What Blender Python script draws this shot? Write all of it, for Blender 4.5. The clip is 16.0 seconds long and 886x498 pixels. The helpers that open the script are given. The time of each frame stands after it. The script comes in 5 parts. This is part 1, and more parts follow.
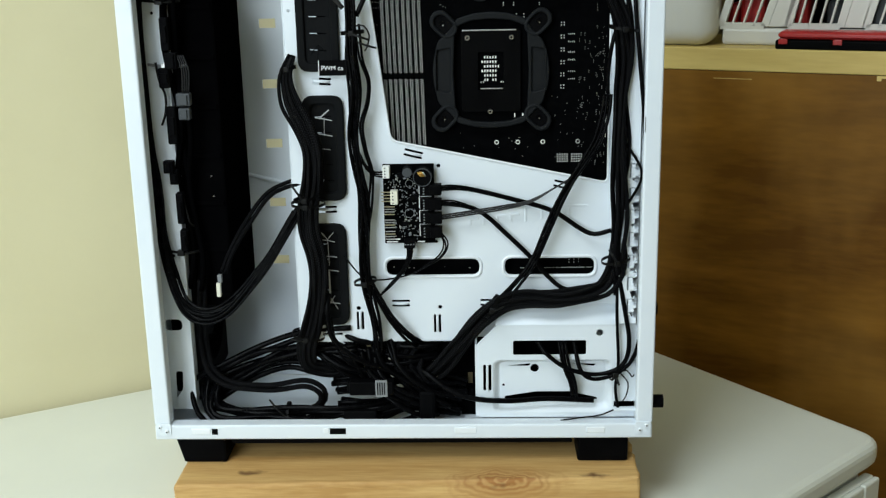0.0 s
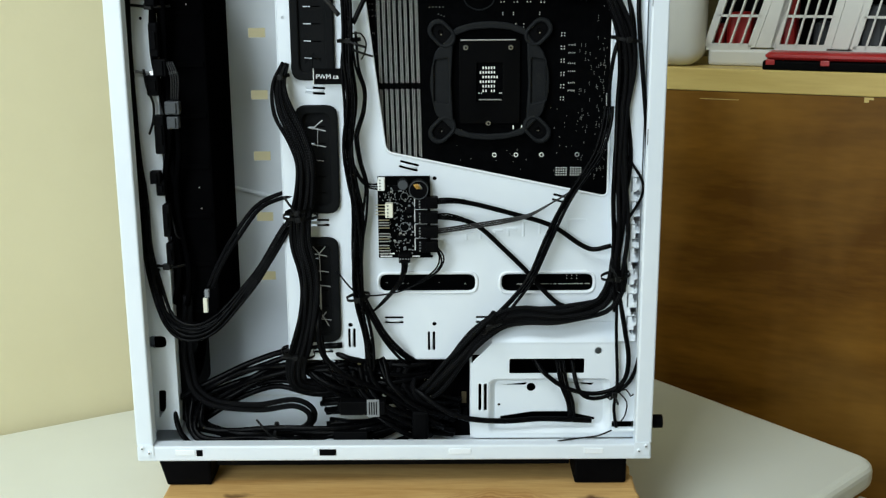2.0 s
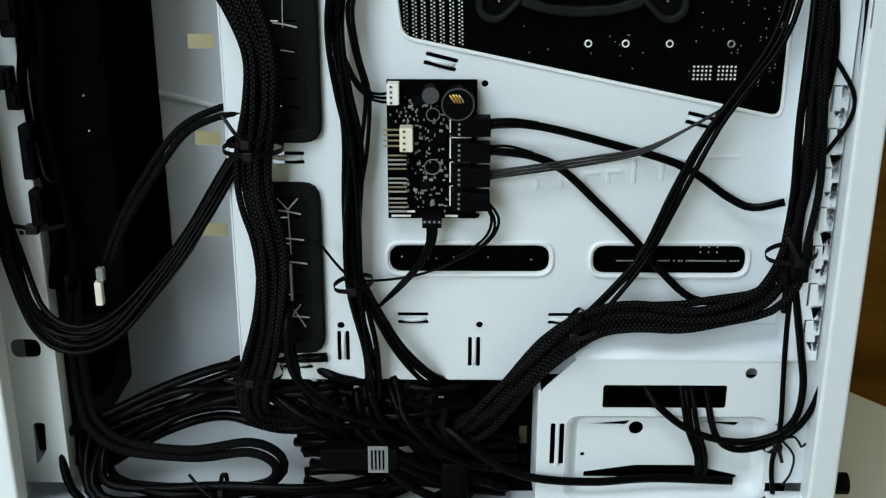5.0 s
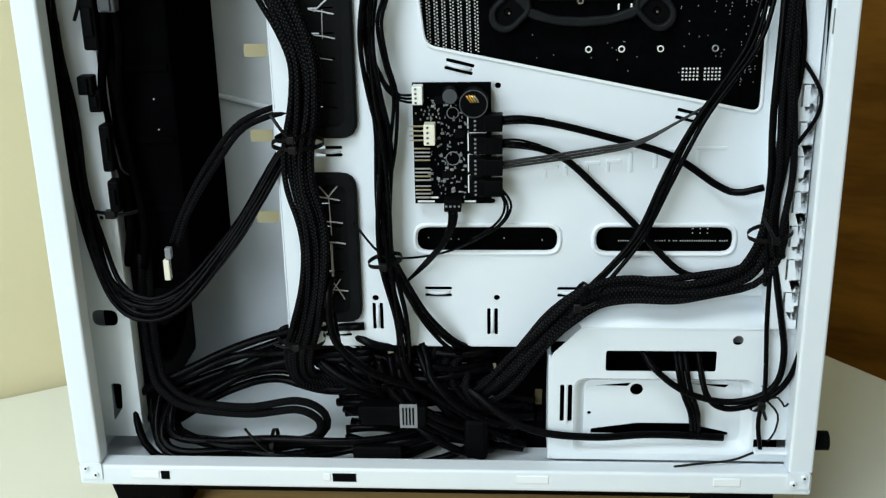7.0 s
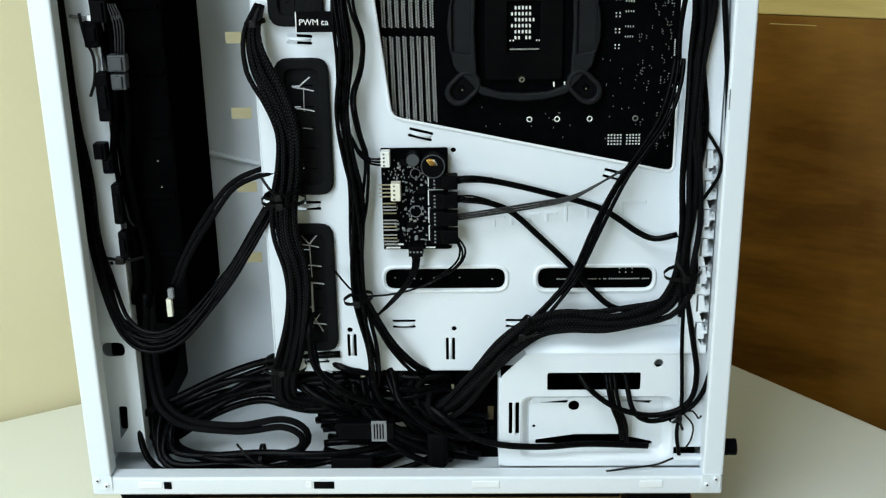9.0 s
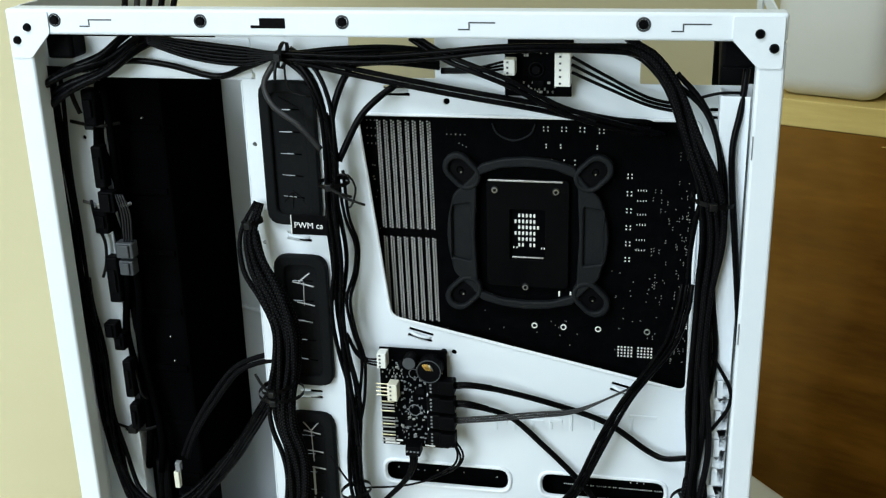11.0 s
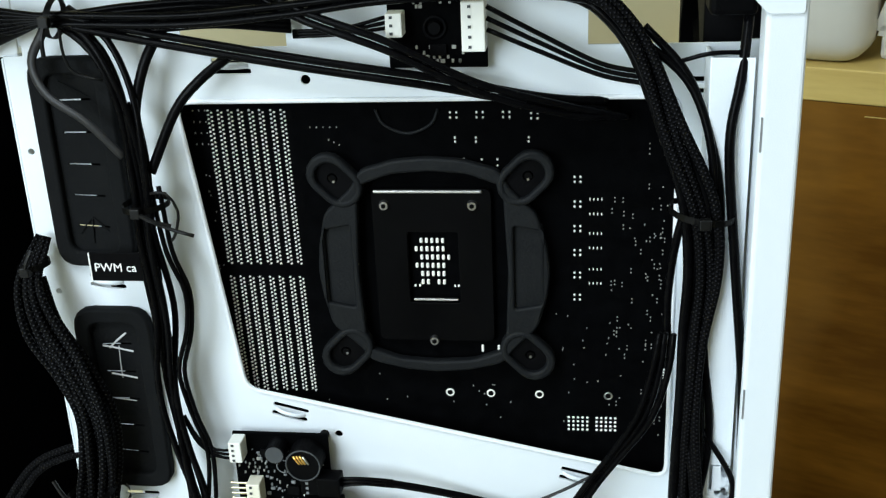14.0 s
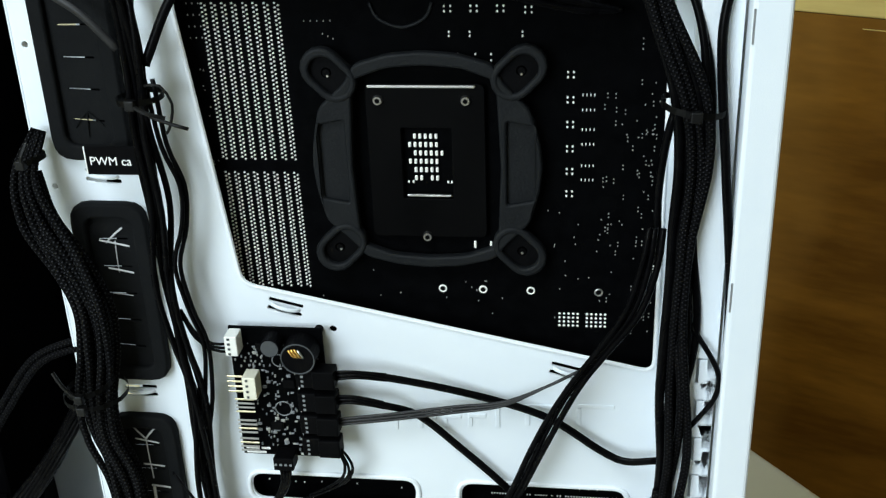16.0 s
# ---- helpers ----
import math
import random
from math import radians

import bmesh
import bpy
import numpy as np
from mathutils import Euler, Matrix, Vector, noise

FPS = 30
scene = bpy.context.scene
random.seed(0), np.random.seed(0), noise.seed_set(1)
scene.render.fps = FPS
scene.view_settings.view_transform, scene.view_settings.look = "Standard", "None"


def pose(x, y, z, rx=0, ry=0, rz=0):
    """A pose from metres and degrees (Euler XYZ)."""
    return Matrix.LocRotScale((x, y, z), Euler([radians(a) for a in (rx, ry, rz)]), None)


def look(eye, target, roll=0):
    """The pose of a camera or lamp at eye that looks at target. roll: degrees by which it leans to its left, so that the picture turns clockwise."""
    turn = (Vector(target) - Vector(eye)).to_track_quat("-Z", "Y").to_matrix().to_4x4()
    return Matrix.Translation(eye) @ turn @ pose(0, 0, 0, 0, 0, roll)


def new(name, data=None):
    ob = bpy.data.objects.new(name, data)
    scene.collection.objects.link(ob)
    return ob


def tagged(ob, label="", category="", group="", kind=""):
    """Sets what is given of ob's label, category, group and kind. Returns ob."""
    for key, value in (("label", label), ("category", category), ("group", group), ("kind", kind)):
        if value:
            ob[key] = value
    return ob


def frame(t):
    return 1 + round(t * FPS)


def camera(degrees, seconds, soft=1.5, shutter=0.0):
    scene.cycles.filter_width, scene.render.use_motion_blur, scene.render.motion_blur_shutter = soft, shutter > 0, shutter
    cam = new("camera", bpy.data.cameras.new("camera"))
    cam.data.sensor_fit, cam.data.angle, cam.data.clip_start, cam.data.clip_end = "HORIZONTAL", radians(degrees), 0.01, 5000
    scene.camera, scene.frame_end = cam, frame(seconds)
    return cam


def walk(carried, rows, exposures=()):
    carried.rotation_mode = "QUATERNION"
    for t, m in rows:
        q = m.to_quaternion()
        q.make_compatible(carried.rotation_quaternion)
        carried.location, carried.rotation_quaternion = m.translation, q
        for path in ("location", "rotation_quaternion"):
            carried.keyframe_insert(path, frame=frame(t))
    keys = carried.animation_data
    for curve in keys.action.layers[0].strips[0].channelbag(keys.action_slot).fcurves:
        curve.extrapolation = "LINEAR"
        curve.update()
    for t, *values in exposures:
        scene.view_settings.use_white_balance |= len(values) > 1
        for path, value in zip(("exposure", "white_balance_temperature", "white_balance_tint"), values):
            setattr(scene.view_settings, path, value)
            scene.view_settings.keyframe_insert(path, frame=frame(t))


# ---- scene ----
cam = camera(43.12, 16.0, soft=1.3)
PATH = [
    (0, (0.0303, -0.8548, 0.4419), (-0.0436, 1.0700, -0.0962), -1.19),
    (0.5, (0.0215, -0.8808, 0.4299), (-0.0277, 1.0564, -0.0649), -1.05),
    (1, (0.0162, -0.8995, 0.4312), (0.0039, 1.0433, -0.0437), -1.51),
    (1.5, (0.0024, -0.8693, 0.4253), (0.0036, 1.0749, -0.0437), -0.38),
    (2, (0.0019, -0.8350, 0.4238), (-0.0018, 1.1050, -0.0625), -0.34),
    (2.5, (0.0016, -0.8228, 0.4290), (-0.0163, 1.1090, -0.0887), -0.51),
    (3, (0.0006, -0.8076, 0.4283), (-0.0508, 1.1180, -0.1096), -0.13),
    (3.5, (-0.0130, -0.7395, 0.4205), (-0.0671, 1.1774, -0.1472), 0.45),
    (4, (-0.0226, -0.6264, 0.3928), (-0.0383, 1.2851, -0.1952), 0.28),
    (4.2, (-0.0254, -0.5583, 0.3778), (-0.0264, 1.3472, -0.2297), 0.38),
    (6.3, (-0.0102, -0.4478, 0.3645), (-0.0859, 1.4077, -0.3781), -1.52),
    (6.5, (-0.0081, -0.4842, 0.3700), (-0.1056, 1.3841, -0.3370), -1.53),
    (7, (0.0023, -0.5485, 0.3839), (-0.1236, 1.3272, -0.2987), -1.22),
    (7.5, (0.0027, -0.5814, 0.3904), (-0.1040, 1.2958, -0.2912), -0.91),
    (8, (0.0031, -0.5964, 0.3910), (-0.0805, 1.2923, -0.2616), -0.83),
    (8.2, (0.0023, -0.6110, 0.3927), (-0.0447, 1.2848, -0.2426), -0.95),
    (10.3, (0.0396, -0.6516, 0.5051), (-0.0572, 1.2151, -0.2060), -0.59),
    (10.5, (0.0678, -0.6409, 0.5001), (-0.0988, 1.2421, -0.1529), -0.94),
    (11, (0.1134, -0.5611, 0.5535), (-0.2730, 1.2735, -0.1428), -1.48),
    (11.5, (0.0748, -0.4592, 0.5367), (-0.3039, 1.3745, -0.1663), -2.71),
    (12, (0.0770, -0.4447, 0.5403), (-0.3510, 1.3665, -0.1919), -1.56),
    (12.5, (0.0575, -0.4119, 0.5339), (-0.4678, 1.3709, -0.2047), -2.24),
    (13, (0.0621, -0.4036, 0.5295), (-0.3645, 1.4180, -0.1775), -1.31),
    (13.5, (0.0860, -0.3800, 0.5163), (-0.2366, 1.4706, -0.1700), -2.13),
    (14, (0.0986, -0.3697, 0.5088), (-0.1634, 1.4702, -0.2302), -2.54),
    (14.5, (0.0986, -0.3758, 0.5024), (-0.1737, 1.4507, -0.2654), -2.53),
    (15, (0.0972, -0.3812, 0.4988), (-0.1936, 1.4167, -0.3278), -3.03),
    (15.5, (0.0928, -0.3908, 0.4806), (-0.1546, 1.4120, -0.3491), -3.13),
    (16, (0.1009, -0.3778, 0.4989), (-0.1541, 1.4104, -0.3597), -2.20),
]
EXPOSURES = [(0.0, 0.0, 6500, 10), (3.0, 0.0, 6500, 10), (3.5, -0.06, 6500, 10), (4.0, -0.22, 6500, 10), (6.5, 0.0, 6500, 10), (7.0, 0.08, 6500, 10), (8.0, 0.10, 6500, 10), (10.5, 0.12, 6380, 10), (11.5, 0.26, 6380, 10), (12.0, 0.36, 6380, 10), (14.0, 0.38, 6380, 10), (16.0, 0.27, 6380, 10)]
walk(cam, [(t, look(eye, target, roll)) for t, eye, target, roll in PATH], EXPOSURES)

# ---------------------------------------------------------------- light
def room_point(u, v, z):
    """A place in the room: u along the back wall, v out from it."""
    return Vector((-0.430 + 0.866 * u + 0.5 * v, 0.235 + 0.5 * u - 0.866 * v, z))


world = bpy.data.worlds.new("room_air")
scene.world = world
world.use_nodes = True
world.node_tree.nodes["Background"].inputs[0].default_value = (0.85, 0.93, 1.0, 1)
world.node_tree.nodes["Background"].inputs[1].default_value = 0.025


def area_lamp(name, eye, target, size_x, size_y, watts, colour):
    data = bpy.data.lights.new(name, "AREA")
    data.shape, data.size, data.size_y = "RECTANGLE", size_x, size_y
    data.energy, data.color = watts, colour
    ob = new(name, data)
    ob.matrix_world = look(eye, target)
    return ob


area_lamp("window_light", room_point(-1.52, 1.45, 0.78), room_point(0.3, 0.4, 0.25), 1.1, 1.1, 31, (0.84, 0.97, 1.03))
# Overhead light added to brighten from above; its source is out of view.
area_lamp("added_overhead_light", room_point(-0.55, 0.95, 1.56), room_point(-0.5, 0.9, 0.0), 0.6, 0.6, 15.0, (0.87, 0.97, 1.02))


# ---------------------------------------------------------------- materials
def material(name, colour, rough=0.5, metal=0.0, second=None, scale=40.0, mix=0.5, bump=0.0, bump_scale=400.0,
             stretch=(1, 1, 1), coat=0.0, spec=0.5, vary=0.0):
    m = bpy.data.materials.new(name)
    m.use_nodes = True
    nt = m.node_tree
    b = nt.nodes["Principled BSDF"]
    b.inputs["Roughness"].default_value = rough
    b.inputs["Metallic"].default_value = metal
    b.inputs["Coat Weight"].default_value = coat
    b.inputs["Specular IOR Level"].default_value = spec
    b.inputs["Base Color"].default_value = (*colour, 1)
    co = nt.nodes.new("ShaderNodeTexCoord")
    mp = nt.nodes.new("ShaderNodeMapping")
    mp.inputs["Scale"].default_value = stretch
    nt.links.new(co.outputs["Object"], mp.inputs[0])
    if second is not None:
        n1 = nt.nodes.new("ShaderNodeTexNoise")
        n1.inputs["Scale"].default_value = scale
        n1.inputs["Detail"].default_value = 6
        n1.inputs["Roughness"].default_value = 0.6
        nt.links.new(mp.outputs[0], n1.inputs["Vector"])
        ramp = nt.nodes.new("ShaderNodeValToRGB")
        ramp.color_ramp.elements[0].position = 0.5 - 0.3 * mix
        ramp.color_ramp.elements[1].position = 0.5 + 0.3 * mix
        ramp.color_ramp.elements[0].color = (*colour, 1)
        ramp.color_ramp.elements[1].color = (*second, 1)
        nt.links.new(n1.outputs[0], ramp.inputs[0])
        nt.links.new(ramp.outputs[0], b.inputs["Base Color"])
        rr = nt.nodes.new("ShaderNodeMapRange")
        rr.inputs[3].default_value, rr.inputs[4].default_value = max(0.03, rough - 0.08), min(1, rough + 0.1)
        nt.links.new(n1.outputs[0], rr.inputs[0])
        nt.links.new(rr.outputs[0], b.inputs["Roughness"])
    if bump:
        n2 = nt.nodes.new("ShaderNodeTexNoise")
        n2.inputs["Scale"].default_value = bump_scale
        n2.inputs["Detail"].default_value = 4
        nt.links.new(mp.outputs[0], n2.inputs["Vector"])
        bp = nt.nodes.new("ShaderNodeBump")
        bp.inputs["Strength"].default_value = bump
        bp.inputs["Distance"].default_value = 0.001
        nt.links.new(n2.outputs[0], bp.inputs["Height"])
        nt.links.new(bp.outputs[0], b.inputs["Normal"])
    return m


def sleeve_material(name, dark, light, pitch):
    """Braided sleeving: crossing diagonal threads along the cable's length."""
    m = bpy.data.materials.new(name)
    m.use_nodes = True
    nt = m.node_tree
    b = nt.nodes["Principled BSDF"]
    b.inputs["Roughness"].default_value = 0.6
    b.inputs["Specular IOR Level"].default_value = 0.035
    uv = nt.nodes.new("ShaderNodeUVMap")
    heights = []
    for angle in (35, -35):
        mp = nt.nodes.new("ShaderNodeMapping")
        mp.inputs["Rotation"].default_value = (0, 0, radians(angle))
        wv = nt.nodes.new("ShaderNodeTexWave")
        wv.inputs["Scale"].default_value = 0.314 / pitch
        wv.inputs["Distortion"].default_value = 0.6
        nt.links.new(uv.outputs[0], mp.inputs[0])
        nt.links.new(mp.outputs[0], wv.inputs["Vector"])
        heights.append(wv.outputs["Fac"])
    mul = nt.nodes.new("ShaderNodeMath")
    mul.operation = "MULTIPLY"
    nt.links.new(heights[0], mul.inputs[0])
    nt.links.new(heights[1], mul.inputs[1])
    ramp = nt.nodes.new("ShaderNodeValToRGB")
    ramp.color_ramp.elements[0].position, ramp.color_ramp.elements[1].position = 0.5, 0.92
    ramp.color_ramp.elements[0].color, ramp.color_ramp.elements[1].color = (*dark, 1), (*light, 1)
    nt.links.new(mul.outputs[0], ramp.inputs[0])
    nt.links.new(ramp.outputs[0], b.inputs["Base Color"])
    bp = nt.nodes.new("ShaderNodeBump")
    bp.inputs["Strength"].default_value = 0.7
    bp.inputs["Distance"].default_value = 0.0006
    nt.links.new(mul.outputs[0], bp.inputs["Height"])
    nt.links.new(bp.outputs[0], b.inputs["Normal"])
    return m


def wood_material(name, pale, dark, rough, along, ring, knots=(), knot_colour=(0.12, 0.05, 0.015), fine=1.0, blotch=None, spec=0.4):
    """Timber with grain running along one axis, broad bands, fine streaks and knots at the places given."""
    m = bpy.data.materials.new(name)
    m.use_nodes = True
    nt = m.node_tree
    b = nt.nodes["Principled BSDF"]
    b.inputs["Roughness"].default_value = rough
    b.inputs["Specular IOR Level"].default_value = spec
    co = nt.nodes.new("ShaderNodeTexCoord")
    n0 = nt.nodes.new("ShaderNodeTexNoise")
    n0.inputs["Scale"].default_value = ring
    n0.inputs["Detail"].default_value = 5
    n0.inputs["Distortion"].default_value = 0.5
    mp = nt.nodes.new("ShaderNodeMapping")
    mp.inputs["Scale"].default_value = along
    nt.links.new(co.outputs["Object"], mp.inputs[0])
    nt.links.new(mp.outputs[0], n0.inputs["Vector"])
    n1 = nt.nodes.new("ShaderNodeTexNoise")
    n1.inputs["Scale"].default_value = ring * 9
    n1.inputs["Detail"].default_value = 5
    nt.links.new(mp.outputs[0], n1.inputs["Vector"])
    add = nt.nodes.new("ShaderNodeMath")
    add.operation = "MULTIPLY_ADD"
    add.inputs[1].default_value = 0.45 * fine
    nt.links.new(n1.outputs[0], add.inputs[0])
    nt.links.new(n0.outputs[0], add.inputs[2])
    ramp = nt.nodes.new("ShaderNodeValToRGB")
    ramp.color_ramp.elements[0].position = 0.42 + 0.1 * fine
    ramp.color_ramp.elements[1].position = 0.78 + 0.1 * fine
    ramp.color_ramp.elements[0].color, ramp.color_ramp.elements[1].color = (*dark, 1), (*pale, 1)
    nt.links.new(add.outputs[0], ramp.inputs[0])
    out = ramp.outputs[0]
    if blotch:
        nb = nt.nodes.new("ShaderNodeTexNoise")
        nb.inputs["Scale"].default_value = 7
        nb.inputs["Detail"].default_value = 3
        tall = nt.nodes.new("ShaderNodeMapping")
        tall.inputs["Scale"].default_value = (1.0, 1.0, 0.4)
        nt.links.new(co.outputs["Object"], tall.inputs[0])
        nt.links.new(tall.outputs[0], nb.inputs["Vector"])
        r2 = nt.nodes.new("ShaderNodeMapRange")
        r2.inputs[1].default_value, r2.inputs[2].default_value = 0.45, 0.75
        r2.inputs[4].default_value = 0.55
        nt.links.new(nb.outputs[0], r2.inputs[0])
        mx = nt.nodes.new("ShaderNodeMix")
        mx.data_type = "RGBA"
        nt.links.new(r2.outputs[0], mx.inputs[0])
        nt.links.new(out, mx.inputs[6])
        mx.inputs[7].default_value = (*blotch, 1)
        out = mx.outputs[2]
    for kx, ky, kz, size in knots:
        sub = nt.nodes.new("ShaderNodeVectorMath")
        sub.operation = "DISTANCE"
        sub.inputs[1].default_value = (0.45 * kx, ky, kz)
        warp = nt.nodes.new("ShaderNodeMapping")
        warp.inputs["Scale"].default_value = (0.45, 1, 1)
        wob = nt.nodes.new("ShaderNodeTexNoise")
        wob.inputs["Scale"].default_value = 60
        nt.links.new(co.outputs["Object"], wob.inputs["Vector"])
        wsub = nt.nodes.new("ShaderNodeVectorMath")
        wsub.operation = "MULTIPLY_ADD"
        wsub.inputs[1].default_value = (0.016, 0.016, 0.0)
        nt.links.new(wob.outputs["Color"], wsub.inputs[0])
        nt.links.new(co.outputs["Object"], warp.inputs[0])
        shift = nt.nodes.new("ShaderNodeVectorMath")
        shift.inputs[1].default_value = (-0.008, -0.008, 0.0)
        nt.links.new(warp.outputs[0], shift.inputs[0])
        nt.links.new(shift.outputs[0], wsub.inputs[2])
        nt.links.new(wsub.outputs[0], sub.inputs[0])
        fall = nt.nodes.new("ShaderNodeMapRange")
        fall.inputs[1].default_value, fall.inputs[2].default_value = 0.8 * size, 0.1 * size
        nt.links.new(sub.outputs[1], fall.inputs[0])
        sq = nt.nodes.new("ShaderNodeMath")
        sq.operation = "MULTIPLY"
        nt.links.new(fall.outputs[0], sq.inputs[0])
        if size > 0.02:
            turns = nt.nodes.new("ShaderNodeMath")
            turns.operation = "MULTIPLY"
            turns.inputs[1].default_value = 1500
            nt.links.new(sub.outputs[1], turns.inputs[0])
            wave = nt.nodes.new("ShaderNodeMath")
            wave.operation = "SINE"
            nt.links.new(turns.outputs[0], wave.inputs[0])
            level = nt.nodes.new("ShaderNodeMath")
            level.operation = "MULTIPLY_ADD"
            level.inputs[1].default_value, level.inputs[2].default_value = 0.2, 0.45
            nt.links.new(wave.outputs[0], level.inputs[0])
            nt.links.new(level.outputs[0], sq.inputs[1])
        else:
            nt.links.new(n1.outputs[0], sq.inputs[1])
        sq2 = nt.nodes.new("ShaderNodeMath")
        sq2.operation = "MULTIPLY"
        sq2.use_clamp = True
        sq2.inputs[1].default_value = 1.9
        nt.links.new(sq.outputs[0], sq2.inputs[0])
        mx = nt.nodes.new("ShaderNodeMix")
        mx.data_type = "RGBA"
        nt.links.new(sq2.outputs[0], mx.inputs[0])
        nt.links.new(out, mx.inputs[6])
        mx.inputs[7].default_value = (0.36, 0.155, 0.04, 1) if size > 0.02 else (*knot_colour, 1)
        out = mx.outputs[2]
    nt.links.new(out, b.inputs["Base Color"])
    bp = nt.nodes.new("ShaderNodeBump")
    bp.inputs["Strength"].default_value = 0.25
    bp.inputs["Distance"].default_value = 0.0012
    nt.links.new(add.outputs[0], bp.inputs["Height"])
    nt.links.new(bp.outputs[0], b.inputs["Normal"])
    return m


WHITE = material("white_powder_coat", (0.74, 0.79, 0.84), 0.42, second=(0.70, 0.76, 0.82), scale=9, bump=0.08, bump_scale=1500)
WHITE_EDGE = material("white_edge", (0.80, 0.84, 0.88), 0.35)
RUBBER = material("black_rubber", (0.0045, 0.005, 0.0055), 0.7, second=(0.007, 0.0075, 0.008), scale=60, bump=0.25, bump_scale=700, spec=0.06)
PLASTIC = material("black_plastic", (0.0014, 0.0014, 0.0017), 0.5, second=(0.0026, 0.0026, 0.003), scale=50, bump=0.15, bump_scale=900, spec=0.03)
PCB = material("black_circuit_board", (0.0008, 0.0009, 0.0011), 0.6, second=(0.0016, 0.0017, 0.002), scale=130, bump=0.1, bump_scale=600, spec=0.01)
BRACKET = material("dark_grey_nylon", (0.0048, 0.0056, 0.0067), 0.58, second=(0.0074, 0.0083, 0.0092), scale=90, bump=0.2, bump_scale=900, spec=0.13)
STEEL_DARK = material("black_nickel_steel", (0.0008, 0.0008, 0.001), 0.45, 0.0, second=(0.0016, 0.0016, 0.0018), scale=40, spec=0.04)
SOLDER = material("tinned_solder", (0.93, 0.93, 0.88), 0.35, 0.2)
DULL_TIN = material("dull_tin", (0.32, 0.32, 0.30), 0.5, 0.3)
STEEL = material("bright_steel", (0.6, 0.6, 0.6), 0.28, 1.0)
CABLE = material("black_cable_jacket", (0.0013, 0.0013, 0.0016), 0.26, second=(0.0020, 0.0020, 0.0024), scale=120, bump=0.05, bump_scale=500, spec=0.05)
RIBBON = material("grey_black_ribbon_wire", (0.010, 0.010, 0.011), 0.42, second=(0.016, 0.016, 0.017), scale=150, spec=0.3)
MATTE = material("matte_black_paint", (0.0010, 0.0010, 0.0012), 0.8, second=(0.0018, 0.0018, 0.002), scale=30, bump=0.1, bump_scale=300, spec=0.0)
# Light showing through grommet slits, painted as a pale colour.
SLIT_LIGHT = material("painted_slit_light", (0.55, 0.56, 0.57), 0.7)
SLEEVE = sleeve_material("black_braided_sleeve", (0.0018, 0.0018, 0.002), (0.034, 0.035, 0.039), 0.0018)
SLEEVE_FINE = sleeve_material("fine_black_braided_sleeve", (0.0018, 0.0018, 0.002), (0.024, 0.024, 0.028), 0.0015)
TIE = material("black_nylon_tie", (0.0025, 0.0025, 0.0025), 0.45, spec=0.2)
WHITE_PLASTIC = material("white_connector_plastic", (0.75, 0.76, 0.72), 0.45)
CREAM_PLASTIC = material("cream_connector_plastic", (0.72, 0.70, 0.58), 0.5)
GREY_PLASTIC = material("grey_connector_plastic", (0.05, 0.055, 0.06), 0.5, spec=0.3)
COPPER = material("copper_winding", (0.75, 0.45, 0.12), 0.3, 0.9)
BRASS_PIN = material("gold_pin", (0.5, 0.45, 0.3), 0.3, 0.9)
INK_WHITE = material("white_ink", (0.85, 0.85, 0.85), 0.6)
GOLD_INK = material("gold_print", (0.05, 0.033, 0.007), 0.6)
LABEL_GREY = material("grey_label", (0.22, 0.23, 0.24), 0.6, second=(0.17, 0.18, 0.19), scale=300)
WALL = material("cream_wall_paint", (0.66, 0.60, 0.385), 0.75, second=(0.63, 0.57, 0.36), scale=5, bump=0.12, bump_scale=220)
CEILING = material("white_ceiling_paint", (0.8, 0.8, 0.78), 0.9, second=(0.77, 0.77, 0.75), scale=4)
CARPET = material("grey_floor", (0.22, 0.2, 0.18), 0.9, second=(0.18, 0.165, 0.15), scale=80, bump=0.4)
LAMINATE = material("off_white_laminate", (0.74, 0.75, 0.67), 0.4, second=(0.71, 0.72, 0.645), scale=6, bump=0.05, bump_scale=900)
PINE = wood_material("pine_board", (0.64, 0.405, 0.155), (0.45, 0.245, 0.075), 0.6, (1.2, 14, 14), 4.0,
                     knots=((0.045, -0.028, 0.016, 0.034), (0.043, -0.031, 0.010, 0.006), (-0.166, -0.014, 0.016, 0.007), (0.118, -0.02, 0.016, 0.006)))
PLY = wood_material("varnished_plywood", (0.235, 0.103, 0.0115), (0.115, 0.046, 0.0042), 0.42, (1.0, 1.0, 5.0), 3.5, fine=0.75,
                    blotch=(0.40, 0.21, 0.046), spec=0.15)
YELLOW_WOOD = wood_material("yellow_pine_edge", (0.74, 0.57, 0.20), (0.62, 0.45, 0.14), 0.5, (1.0, 1.0, 10.0), 3.0)
TUB = material("white_tub_plastic", (0.70, 0.70, 0.66), 0.45, second=(0.66, 0.66, 0.62), scale=8)
RED = material("red_plastic", (0.45, 0.02, 0.02), 0.35, second=(0.38, 0.015, 0.015), scale=15)
GLASS = bpy.data.materials.new("clear_glass")
GLASS.use_nodes = True
GLASS.node_tree.nodes["Principled BSDF"].inputs["Transmission Weight"].default_value = 1.0
GLASS.node_tree.nodes["Principled BSDF"].inputs["Roughness"].default_value = 0.05


# ---------------------------------------------------------------- builders
MM = 0.001


def thing(name, label, category, at=(0, 0, 0), group="", kind=""):
    ob = new(name)
    ob.empty_display_size = 0.02
    ob.location = at
    return tagged(ob, label, category, group, kind)


